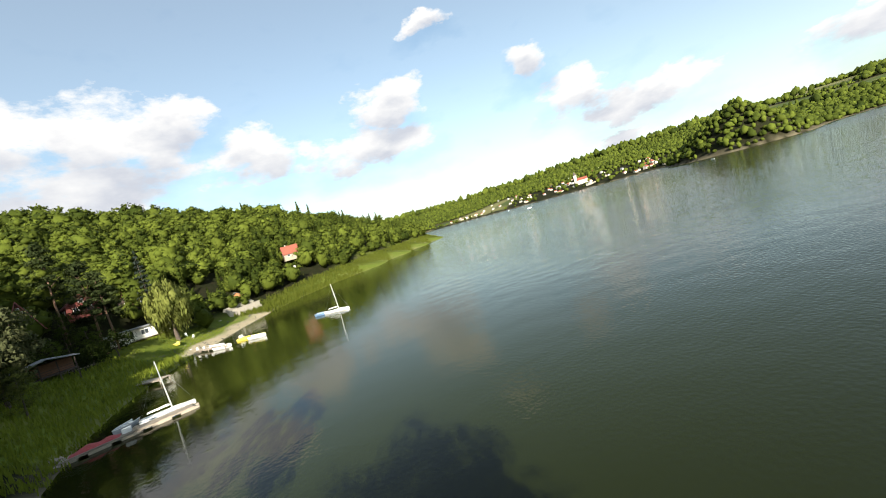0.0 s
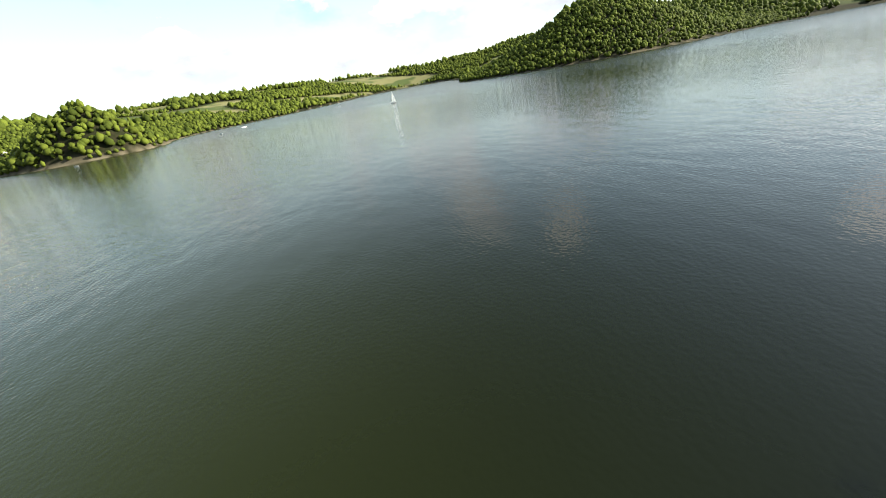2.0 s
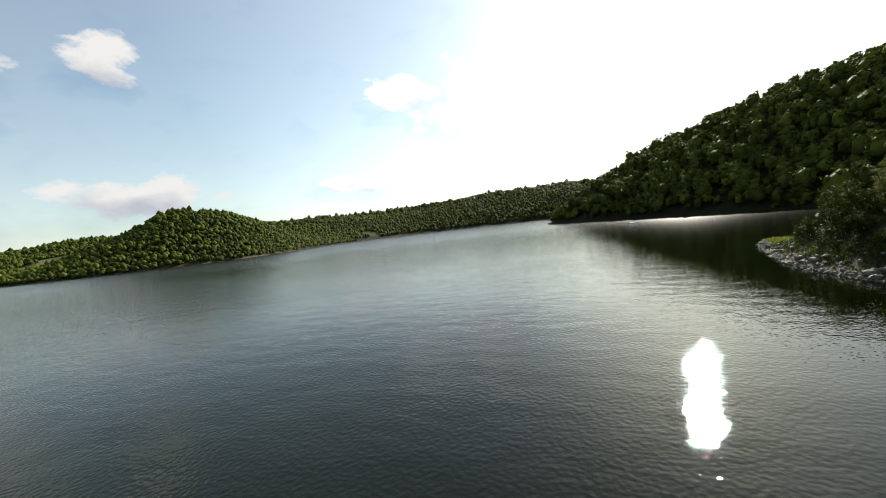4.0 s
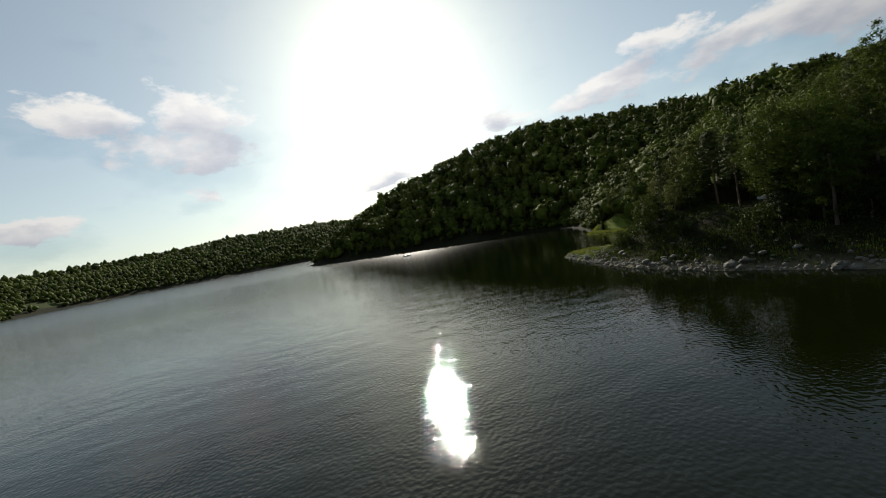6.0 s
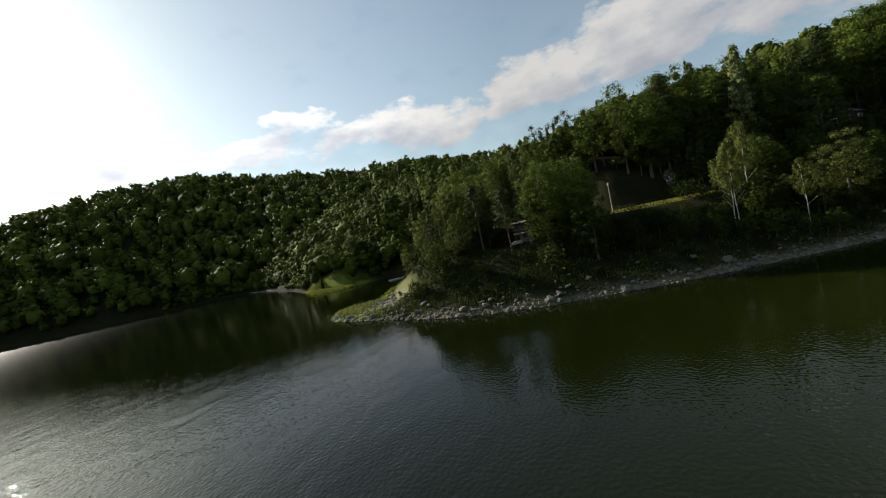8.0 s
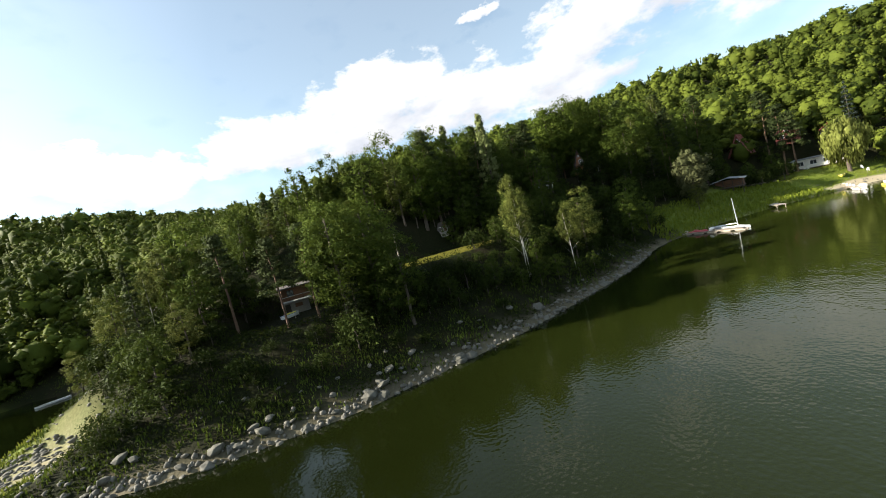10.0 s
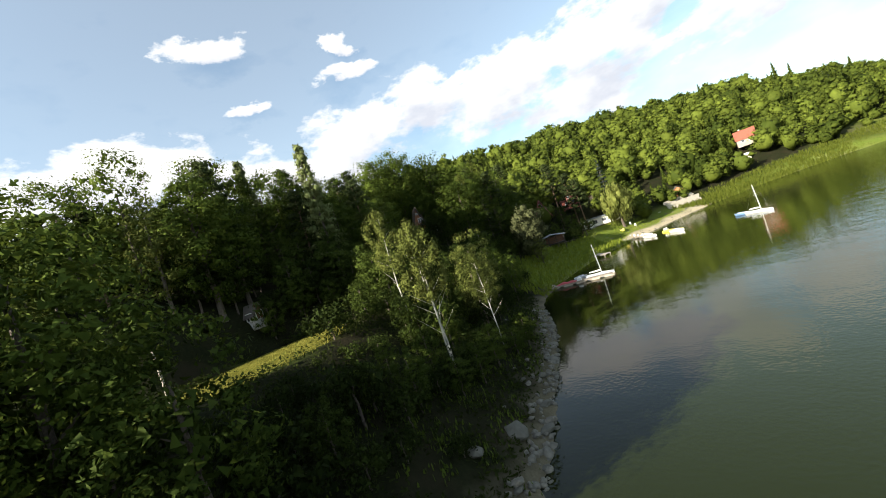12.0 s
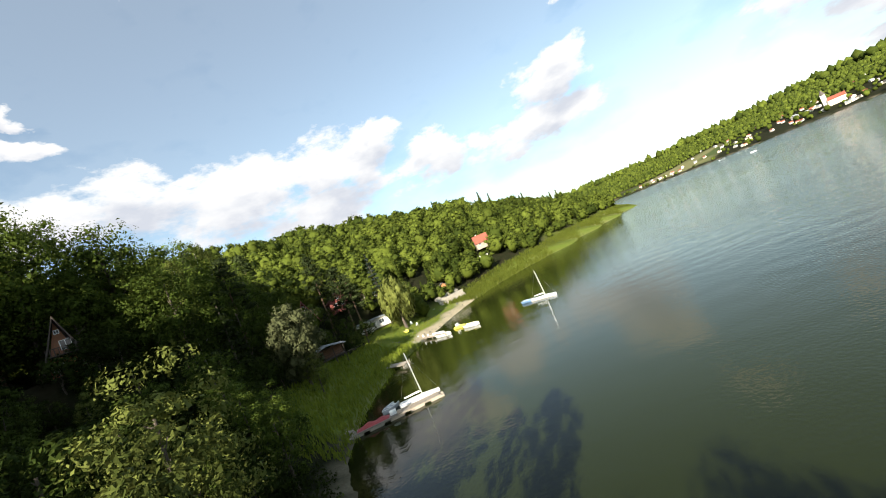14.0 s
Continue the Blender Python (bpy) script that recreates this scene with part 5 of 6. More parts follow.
def pier(name, a, b, w, z, label, posts=4, float_mat=None, gap=0.17):
    """Boards across two beams from a to b, on posts or floats."""
    a, b = Vector((*a, z)), Vector((*b, z))
    l = (b - a).length
    root = thing(name, Matrix.Translation((a + b) / 2) @ pose(0, 0, 0, 0, 0, math.degrees(math.atan2(b.y - a.y, b.x - a.x))), label, "jetty")
    for s in (-1, 1):
        bm = bmesh.new()
        box(bm, (0, s * w * 0.4, -0.12), (l, 0.14, 0.18))
        part("beam", bm, DECK_WOOD, root)
    me, n = board_mesh(w), int(l / gap)
    for i in range(n):
        o = attach(new("board", me), root)
        o.location = (-l / 2 + gap * (i + 0.5), random.uniform(-0.03, 0.03), random.uniform(-0.008, 0.008))
        o.rotation_euler = (0, 0, random.uniform(-0.012, 0.012))
    for i in range(posts):
        f = -0.46 + 0.92 * i / max(1, posts - 1)
        for s in (-1, 1):
            bm = bmesh.new()
            if float_mat:
                box(bm, (f * l, s * w * 0.32, -0.36), (l / posts * 0.8, w * 0.3, 0.34), bevel=0.05)
                part("float", bm, float_mat, root)
            else:
                tube(bm, (f * l, s * w * 0.42, -z - 1.2), (f * l, s * w * 0.42, 0.10), 0.09, 0.08, 7)
                part("post", bm, DECK_WOOD, root)
    return root


pier("jetty", (105.6, -21.0), (94.2, -23.6), 1.7, 0.42, "long grey wooden floating jetty", 5, DECK_WOOD)
pier("jetty", (112.5, -25.5), (105.8, -21.6), 0.8, 0.55, "narrow wooden gangway from the bank", 3)
pier("jetty", (111.0, -53.6), (103.0, -48.0), 2.0, 0.75, "short wooden pier on posts", 3)
pier("jetty", (105.8, -74.0), (95.2, -62.6), 1.3, 0.55, "long low wooden pier off the beach", 6)
pier("jetty", (166.0, 211.0), (176.0, 247.0), 1.6, 0.4, "weathered wooden jetty in the dark cove", 5)


def tarp():
    root = thing("tarpaulin", pose(102.9, -21.7, 0.46, 0, 0, 13), "crumpled red tarpaulin over gear on the jetty", "tarpaulin")
    bm = bmesh.new()
    bmesh.ops.create_grid(bm, x_segments=22, y_segments=10, size=0.5)
    for v in bm.verts:
        x, y = v.co.x * 4.2, v.co.y * 1.35
        e = (1 - abs(v.co.x * 2) ** 3) * (1 - abs(v.co.y * 2) ** 3)
        v.co = (x, y, 0.02 + e * (0.30 + 0.12 * math.sin(x * 3.1 + y * 2) + 0.05 * math.sin(x * 9 + y * 13)))
    part("sheet", bm, RED_CLOTH, root, smooth=True)


tarp()


def crate(x, y, z, s, mat, label, name="box", turn=10):
    root = thing(name, pose(x, y, z, 0, 0, turn), label, name)
    bm = bmesh.new()
    box(bm, (0, 0, s[2] / 2), s, bevel=0.03)
    part("body", bm, mat, root)
    bm = bmesh.new()
    box(bm, (0, 0, s[2] + 0.02), (s[0] * 1.04, s[1] * 1.04, 0.05), bevel=0.015)
    part("lid", bm, mat, root)


crate(100.3, -22.3, 0.45, (0.8, 0.6, 0.45), WHITE_GEL, "white plastic locker on the jetty")
crate(99.4, -22.0, 0.45, (0.5, 0.4, 0.3), DECK_WOOD, "small wooden box on the jetty")
for i, (px, py) in enumerate(((104.2, -72.6), (102.6, -70.8), (101.0, -69.0), (99.4, -67.2))):
    crate(px, py, 0.58, (0.35, 0.35, 0.5), WHITE_GEL if i % 2 else GREY_GEL, "pale fender box on the beach pier", "box", 40)


# ---------------------------------------------------------------- stone walls by the beach
def block_mesh(seed):
    rng = random.Random(seed)
    bm = bmesh.new()
    box(bm, (0, 0, 0), (1, 1, 1), bevel=0.06)
    for v in bm.verts:
        v.co += Vector([rng.uniform(-0.04, 0.04) for _ in range(3)])
    me = bpy.data.meshes.new("stone_block")
    bm.to_mesh(me)
    bm.free()
    me.materials.append(PALE_STONE)
    return me


BLOCKS = [block_mesh(i) for i in range(5)]


def stone_wall(a, b, rows, z, label):
    a, b = Vector((*a, 0)), Vector((*b, 0))
    l = (b - a).length
    root = thing("stone_wall", Matrix.Translation((a + b) / 2 + Vector((0, 0, z))) @ pose(0, 0, 0, 0, 0, math.degrees(math.atan2(b.y - a.y, b.x - a.x))), label, "stone wall")
    rng = random.Random(int(l * 10))
    for r in range(rows):
        x = -l / 2
        while x < l / 2 - 0.3:
            w = rng.uniform(0.7, 1.4)
            o = attach(new("stone_block", BLOCKS[rng.randrange(5)]), root)
            o.location, o.scale = (x + w / 2, rng.uniform(-0.06, 0.06) + r * 0.12, 0.24 + r * 0.5), (w * 0.97, 0.7, 0.48)
            x += w
    return root


stone_wall((99.8, -108.6), (91.6, -119.8), 6, 1.35, "pale stone retaining wall above the beach")
stone_wall((101.4, -111.4), (93.8, -121.9), 5, 2.9, "upper pale stone wall stepped back from the beach")
stone_wall((107.0, -98.0), (102.0, -104.5), 3, 1.4, "low pale stone wall beside the beach")

# ---------------------------------------------------------------- chosen trees
plant("willow", 108.5, -84.0, 1.12, 0, 0, 1.02)
plant("blue", 117.0, -104.0, 0.95, 0, 0, 1.05)
plant("silver", 117.5, -39.5, 0.84, 0, 0, 1.3)
plant("great", 144.0, -27.5, 1.1, 70, 3, 1.05)
plant("great", 143.0, -16.0, 1.0, 170, 1, 1.05)
plant("great", 142.0, -22.5, 1.0, 270, 2, 1.1)
plant("bush", 131.2, -14.8, 1.3, 0, 0, 1.0)
plant("bush", 129.6, -16.6, 1.4, 90, 1, 1.0)
plant("bush", 131.6, -18.2, 1.2, 190, 2, 1.0)
plant("great", 129.0, -31.0, 0.85, 10, 3, 1.05)
plant("great", 133.5, -38.5, 0.98, 130, 1, 1.1)
plant("broad", 126.5, -41.0, 0.9, 230, 0, 1.0)
plant("great", 139.0, -33.0, 1.08, 300, 2, 1.1)
plant("broad", 131.0, -49.0, 1.0, 60, 3, 1.0)
plant("light", 114.5, -36.5, 0.55, 20, 0)
plant("pine", 121.0, -80.0, 1.1, 0, 0, 1.05)
plant("pine", 119.2, -81.5, 1.0, 90, 1, 1.0)
plant("pine", 129.5, -86.5, 1.15, 200, 0, 1.1)
plant("broad", 121.5, -75.0, 0.6, 0, 2)
plant("broad", 125.5, -70.5, 0.5, 30, 0)
plant("broad", 128.5, -83.0, 0.55, 60, 3)
plant("broad", 134.5, -69.5, 0.75, 60, 1)
plant("broad", 120.5, 46.5, 0.9, 0, 3, 1.0)
plant("broad", 124.0, 53.0, 0.85, 90, 1, 1.05)
plant("broad", 126.0, 60.5, 1.0, 40, 0)
plant("great", 91.5, 56.0, 0.66, 40, 0, 1.0)
plant("great", 85.6, 55.6, 0.68, 120, 1, 1.0)
plant("great", 86.6, 51.2, 0.68, 220, 0, 1.0)
plant("broad", 83.0, 48.0, 0.7, 20, 1, 1.0)
plant("broad", 96.5, 55.0, 0.9, 140, 1, 1.0)
plant("broad", 100.0, 56.5, 0.85, 240, 2, 1.0)
plant("broad", 92.4, 50.0, 0.55, 40, 0, 1.0)
plant("sapling", 84.5, 53.5, 0.5, 100, 0, 1.2)
plant("sapling", 127.0, -12.5, 0.75, 10, 0, 1.0)
plant("sapling", 129.5, -16.0, 0.7, 110, 1, 1.0)
plant("sapling", 124.5, -15.0, 0.8, 210, 1, 1.0)
plant("sapling", 130.5, -12.0, 0.7, 310, 0, 1.0)
plant("sapling", 89.6, 36.4, 0.55, 20, 0, 1.0)
plant("sapling", 93.0, 32.0, 0.4, 60, 1, 1.05)
plant("sapling", 94.5, 27.5, 0.4, 150, 0, 1.05)
plant("sapling", 97.5, 18.0, 0.75, 250, 1, 1.0)
plant("sapling", 101.0, 7.0, 1.0, 50, 0, 1.0)
plant("broad", 128.0, 37.0, 0.95, 160, 2, 1.0)
plant("broad", 126.0, 10.0, 1.0, 200, 0, 1.0)
plant("broad", 124.0, 2.0, 0.95, 10, 3, 1.0)
plant("larch", 121.8, 15.5, 1.2, 0, 0, 1.2)
plant("larch", 130.9, 22.0, 1.1, 0, 0, 1.12)
plant("birch", 90.4, 27.2, 0.82, 0, 0)
plant("birch", 90.9, 26.7, 0.79, 160, 1)
plant("birch", 92.0, 17.6, 0.62, 90, 1)
for i, (bx, by) in enumerate(((87.4, 30.0), (88.0, 26.6), (89.2, 22.8), (89.8, 18.6), (90.6, 15.0), (96.5, 24.5))):
    plant("sapling", bx, by, 0.55 + 0.08 * (i % 3), i * 67, i, 0.9)
plant("birch", 100.0, 22.5, 0.8, 200, 1)
plant("light", 98.0, 79.0, 0.95, 0, 0)
plant("light", 94.8, 85.0, 0.75, 0, 0, 0.95)
plant("light", 97.0, 91.5, 0.5, 60, 0)
plant("light", 99.5, 74.5, 0.8, 100, 0)
plant("light", 99.0, 9.7, 0.96, 80, 0, 1.0)
plant("light", 96.0, 14.2, 0.78, 140, 0, 1.0)
plant("broad", 108.0, -8.0, 0.6, 40, 0, 1.0)
plant("broad", 112.5, -12.5, 0.62, 140, 2, 1.0)
plant("broad", 104.5, -6.0, 0.5, 240, 1, 1.0)
plant("broad", 116.0, -16.5, 0.6, 90, 3, 1.0)
plant("broad", 109.5, -15.0, 0.52, 190, 0, 1.0)
plant("sapling", 104.0, 10.5, 1.25, 40, 0, 1.0)
plant("sapling", 108.0, 3.0, 1.3, 140, 1, 1.0)
plant("sapling", 105.5, 5.5, 1.2, 240, 0, 1.0)
plant("bush", 92.4, 84.6, 1.1, 0, 1)
plant("bush", 95.8, 22.0, 1.6, 0, 0)
for i, (bx, by) in enumerate(((115.5, 22.0), (117.5, 25.5), (119.5, 33.0), (119.0, 37.0), (121.5, 29.5), (122.0, 39.0), (113.5, 18.5), (111.0, 16.0), (119.5, 19.5), (117.0, 30.5), (118.0, 22.5))):
    plant("sapling", bx, by, 0.75 + 0.12 * (i % 4), i * 73, i, 1.0)
    plant("bush", bx + 1.6, by - 1.4, 1.25 + 0.2 * (i % 3), i * 51, i, 1.1)
plant("pine", 89.0, 59.4, 0.66, 30, 0, 1.05)
plant("pine", 88.5, 63.4, 0.64, 130, 1, 1.0)
plant("pine", 93.0, 70.5, 0.75, 130, 1)
plant("light", 138.0, 149.0, 0.85, 0, 0)
plant("light", 144.0, 158.0, 0.95, 40, 0)
plant("broad", 142.0, 141.0, 0.8, 40, 1)


def scatter_bushes():
    x, y, g = jittered(72, 150, -70, 108, 3.3, 21)
    d = shore_distance(x, y)
    lawn = grass_area(x, y) > 0.2
    k = (d > 3.2) & ((d < 27) | ((d < 42) & (y > 40) & (y < 90))) & ~lawn & (sand_area(x, y) < 0.3) & ~((y > 84) & (d < 9)) & ~(((x - 96) ** 2 + (y - 63) ** 2) < 40) & ~(sun_gap(x, y) & (y < 50))
    k &= g.random(x.shape) < np.where(d < 6, 0.55, 0.85)
    for px, py, pd in zip(x[k], y[k], d[k]):
        s = float(g.uniform(0.6, 1.4) * (1.4 if py < -4 else 1.0) * (0.6 if pd < 6 else 1.0))
        if sun_gap(px, py):
            s = min(s, 0.5)
        if px < 101 and 27 < py < 50 or px < 97 and 56 < py < 72:
            s = min(s, ((9.8 if py < 50 else 7.8) - level(px, py)) / 3.4)
        if s > 0.2:
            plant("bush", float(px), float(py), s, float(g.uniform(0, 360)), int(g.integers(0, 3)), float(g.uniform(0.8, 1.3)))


def undergrowth():
    """Nettles, brambles and saplings covering the shaded slope."""
    g = np.random.default_rng(23)
    x, y = g.uniform(72, 122, 170000), g.uniform(-14, 104, 170000)
    d = shore_distance(x, y)
    patch = wobble(x, y, 2.3) + wobble(y, x, 0.9)
    k = (d > 0.8) & (d < 34) & (grass_area(x, y) < 0.5) & (sand_area(x, y) < 0.3) & (patch > g.uniform(-1.2, 0.6, x.shape)) & (((x - 96) ** 2 + (y - 63) ** 2) > 50)
    x, y, d = x[k], y[k], d[k]
    n = len(x)
    z = ground_height(x, y) + g.uniform(0.02, 0.75, n) * np.clip(d / 6, 0.3, 1)
    p = np.stack([x, y, z], 1)
    a, b = g.normal(size=(n, 3)), g.normal(size=(n, 3))
    a /= np.linalg.norm(a, axis=1)[:, None]
    b /= np.linalg.norm(b, axis=1)[:, None]
    s = g.uniform(0.08, 0.22, (n, 1))
    v = np.stack([p + a * s * 1.3, p + b * s * 0.6, p - a * s * 0.7, p - b * s * 0.6], 1).reshape(-1, 3)
    i = np.arange(n)[:, None] * 4
    tagged(new("undergrowth", raw_mesh("undergrowth", v, np.concatenate([i + [0, 1, 2], i + [0, 2, 3]]), SHADED_UNDERGROWTH)), "low green undergrowth on the shaded bank", "undergrowth", kind="stuff")


def cove_bushes():
    """Alders and willow scrub hanging over the water round the cove."""
    x, y, g = jittered(128, 240, 128, 300, 3.2, 27)
    d = shore_distance(x, y)
    k = (d > 0.8) & (d < 13) & (soft_area(x, y, 130, 146, 13, 22) < 0.1)
    scrub = [crown_small(i, 9, 30, 0.30, h, w) for i, h, w in ((101, 6, 2.6), (102, 8, 2.9), (103, 4.5, 2.8))]
    woodland("waterside_scrub", x[k], y[k], g, scrub, 1.0, "green alder and willow scrub overhanging the cove")


undergrowth()
scatter_bushes()
cove_bushes()


# ---------------------------------------------------------------- reeds and grass
def tufts(name, x, y, g, tall, label, category, blades=9, spread_r=0.45, z0=0.0, material=GRASS):
    """Bent blades in tufts, as one mesh."""
    n = len(x) * blades
    bx = np.repeat(x, blades) + g.normal(0, spread_r, n)
    by = np.repeat(y, blades) + g.normal(0, spread_r, n)
    bz = np.maximum(ground_height(bx, by), -0.4) + z0
    h = tall * g.uniform(0.55, 1.25, n)
    a = g.uniform(0, 6.283, n)
    lean = g.uniform(0.1, 0.5, n) * h
    w = g.uniform(0.03, 0.07, n) * (1 + tall * 0.9)
    ox, oy = np.cos(a), np.sin(a)
    base1, base2 = np.stack([bx - oy * w, by + ox * w, bz - 0.1], 1), np.stack([bx + oy * w, by - ox * w, bz - 0.1], 1)
    mid1 = np.stack([bx + ox * lean * 0.3 - oy * w * 0.8, by + oy * lean * 0.3 + ox * w * 0.8, bz + h * 0.6], 1)
    mid2 = np.stack([bx + ox * lean * 0.3 + oy * w * 0.8, by + oy * lean * 0.3 - ox * w * 0.8, bz + h * 0.6], 1)
    tip = np.stack([bx + ox * lean, by + oy * lean, bz + h], 1)
    v = np.stack([base1, base2, mid2, mid1, tip], 1).reshape(-1, 3)
    k = np.arange(n)[:, None] * 5
    f = np.concatenate([k + [0, 1, 2], k + [0, 2, 3], k + [3, 2, 4]], 0)
    return tagged(new(name, raw_mesh(name, v, f, material)), label, category, kind="stuff")


x, y, g = jittered(-60, 110, -300, -108, 1.5, 31)
d = shore_distance(x, y)
k = (d > -1.5) & (d < 10.5) & (g.random(x.shape) < 0.95)
tufts("reeds", x[k], y[k], g, 1.3, "bright yellow-green reeds along the shore", "reeds", 14, 0.6, material=REED)
x, y, g = jittered(100, 130, -66, -14, 0.9, 32)
d = shore_distance(x, y)
k = (d > -0.5) & (d < 13) & (sand_area(x, y) < 0.5)
tufts("tall_grass", x[k], y[k], g, 0.75, "rank green grass on the low shore", "grass", 8, 0.4)
x, y, g = jittered(98, 126, -96, -66, 0.9, 33)
k = (grass_area(x, y) > 0.3) & (sand_area(x, y) < 0.4) & (shore_distance(x, y) > 3)
tufts("lawn_grass", x[k], y[k], g, 0.22, "short green lawn by the white bungalow", "grass", 8, 0.4)
x, y, g = jittered(94, 120, 18, 54, 0.36, 34)
k = grass_area(x, y) > 0.15
tufts("lawn_grass", x[k], y[k], g, 0.10, "dry sunlit yellow-green lawn on the bank", "grass", 8, 0.25, material=DRY_GRASS)
x, y, g = jittered(70, 146, -6, 165, 0.7, 35)
d = shore_distance(x, y)
k = (d > 0.4) & (d < 11) & (g.random(x.shape) < np.where(y > 84, 0.6, 0.55)) & (soft_area(x, y, 90, 90, 7, 6) < 0.3)
k &= wobble(x, y, 1.7) + 0.5 * wobble(y, x, 0.6) > g.uniform(-0.9, 0.7, x.shape)
tufts("bank_grass", x[k], y[k], g, 0.36, "grass and weeds growing between the bank stones", "grass", 9, 0.4, material=LEAF)


x, y, g = jittered(80, 146, 84, 166, 0.8, 36)
d = shore_distance(x, y)
k = (grass_area(x, y) > 0.35) & (ground_height(x, y) > 0.12) & (ground_height(x, y) < 3.0) & (d < 14) & ((y > 112) | ((sand_area(x, y) < 0.3) & (g.random(x.shape) < 0.45)))
tufts("meadow_grass", x[k], y[k], g, 0.6, "bright green grass on the low islet and spit", "grass", 10, 0.4, material=REED)


# ---------------------------------------------------------------- bank stones
def stone_mesh(seed):
    rng = random.Random(seed)
    bm = bmesh.new()
    bmesh.ops.create_icosphere(bm, subdivisions=1, radius=0.5)
    sx, sy, sz = rng.uniform(0.8, 1.3), rng.uniform(0.7, 1.0), rng.uniform(0.40, 0.65)
    for v in bm.verts:
        v.co = Vector((v.co.x * sx, v.co.y * sy, v.co.z * sz)) * rng.uniform(0.78, 1.2)
    bmesh.ops.bevel(bm, geom=list(bm.edges), offset=0.03, segments=1, affect="EDGES")
    me = bpy.data.meshes.new("stone")
    bm.to_mesh(me)
    bm.free()
    me.materials.append(STONE)
    return me


def embankment():
    root = thing("stone_embankment", Matrix(), "grey quarry stones tipped along the waterline", "embankment", kind="structure")
    meshes, rng = [stone_mesh(i) for i in range(10)], random.Random(77)
    pts = [p for p in LAKE if p[0] > 60 and -6 < p[1] < 106]
    count = 0
    line = [np.array(p) for p in pts]
    length = sum(np.linalg.norm(b - a) for a, b in zip(line, line[1:]))
    for a, b in zip(line, line[1:]):
        seg = np.linalg.norm(b - a)
        for _ in range(max(1, round(290 * seg / length))):
            f, across = rng.random(), abs(rng.gauss(0, 0.95)) - 0.6 if rng.random() < 0.72 else rng.uniform(1.2, 5.5)
            nrm = np.array([b[1] - a[1], a[0] - b[0]]) / (seg + 1e-6)
            p = a + (b - a) * f + nrm * across
            if shore_distance(p[0], p[1]) < -1.0:
                p = a + (b - a) * f - nrm * across
            s = min(1.7, 0.45 + rng.expovariate(2.1)) * (1.0 if across < 2.5 else 0.75)
            o = attach(new("stone", meshes[rng.randrange(10)]), root)
            o.location = (p[0], p[1], max(level(p[0], p[1]), -0.15) + 0.10 * s)
            o.rotation_euler, o.scale = (rng.uniform(-0.4, 0.4), rng.uniform(-0.4, 0.4), rng.uniform(0, 6.28)), (s, s, s)
            count += 1
    g = np.random.default_rng(78)
    v, f = ico()
    vs, fs, n = [], [], 0
    for a, b in zip(line, line[1:]):
        seg = np.linalg.norm(b - a)
        nrm = np.array([b[1] - a[1], a[0] - b[0]]) / (seg + 1e-6)
        for _ in range(int(seg * 6)):
            p = a + (b - a) * g.random() + nrm * abs(g.normal(0, 1.0)) - nrm * 0.5
            s = g.uniform(0.10, 0.34)
            w = v * (s * g.uniform(0.6, 1.2, 3)) * (1 + g.normal(0, 0.15, (len(v), 1)))
            vs.append(w + [p[0], p[1], max(level_fast(p), -0.1) + 0.04])
            fs.append(f + n)
            n += len(v)
    for _ in range(330):
        p = np.array([g.normal(87.5, 4.5), g.normal(92.0, 5.0)])
        if shore_distance(p[0], p[1]) < 0.3:
            continue
        w = v * (g.uniform(0.12, 0.5) * g.uniform(0.6, 1.3, 3) * [1, 1, 0.6]) * (1 + g.normal(0, 0.15, (len(v), 1)))
        vs.append(w + [p[0], p[1], level_fast(p) + 0.04])
        fs.append(f + n)
        n += len(v)
    tagged(attach(new("rubble", raw_mesh("rubble", np.concatenate(vs), np.concatenate(fs), STONE)), root), kind="stuff")


def level_fast(p):
    """Ground height from the terrain grid."""
    i, j = np.searchsorted(GX, p[0]) - 1, np.searchsorted(GY, p[1]) - 1
    u, w = (p[0] - GX[i]) / (GX[i + 1] - GX[i]), (p[1] - GY[j]) / (GY[j + 1] - GY[j])
    return (ZZ[j, i] * (1 - u) + ZZ[j, i + 1] * u) * (1 - w) + (ZZ[j + 1, i] * (1 - u) + ZZ[j + 1, i + 1] * u) * w


embankment()


def beach_stones():
    g = np.random.default_rng(79)
    v, f = ico()
    vs, fs, n = [], [], 0
    while len(vs) < 170:
        p = np.array([g.uniform(86, 114), g.uniform(-114, -66)])
        d = float(shore_distance(p[0], p[1]))
        if not -0.6 < d < 9 or g.random() < abs(d - 4.5) / 7:
            continue
        s = g.uniform(0.06, 0.20) * (2.2 if g.random() < 0.10 else 1.0)
        vs.append(v * (s * g.uniform(0.6, 1.2, 3)) * (1 + g.normal(0, 0.15, (len(v), 1))) + [p[0], p[1], max(level_fast(p), -0.1) + 0.05])
        fs.append(f + n)
        n += len(v)
    tagged(new("beach_stones", raw_mesh("beach_stones", np.concatenate(vs), np.concatenate(fs), STONE)), "grey rounded stones scattered over the beach", "stones", kind="stuff")


beach_stones()


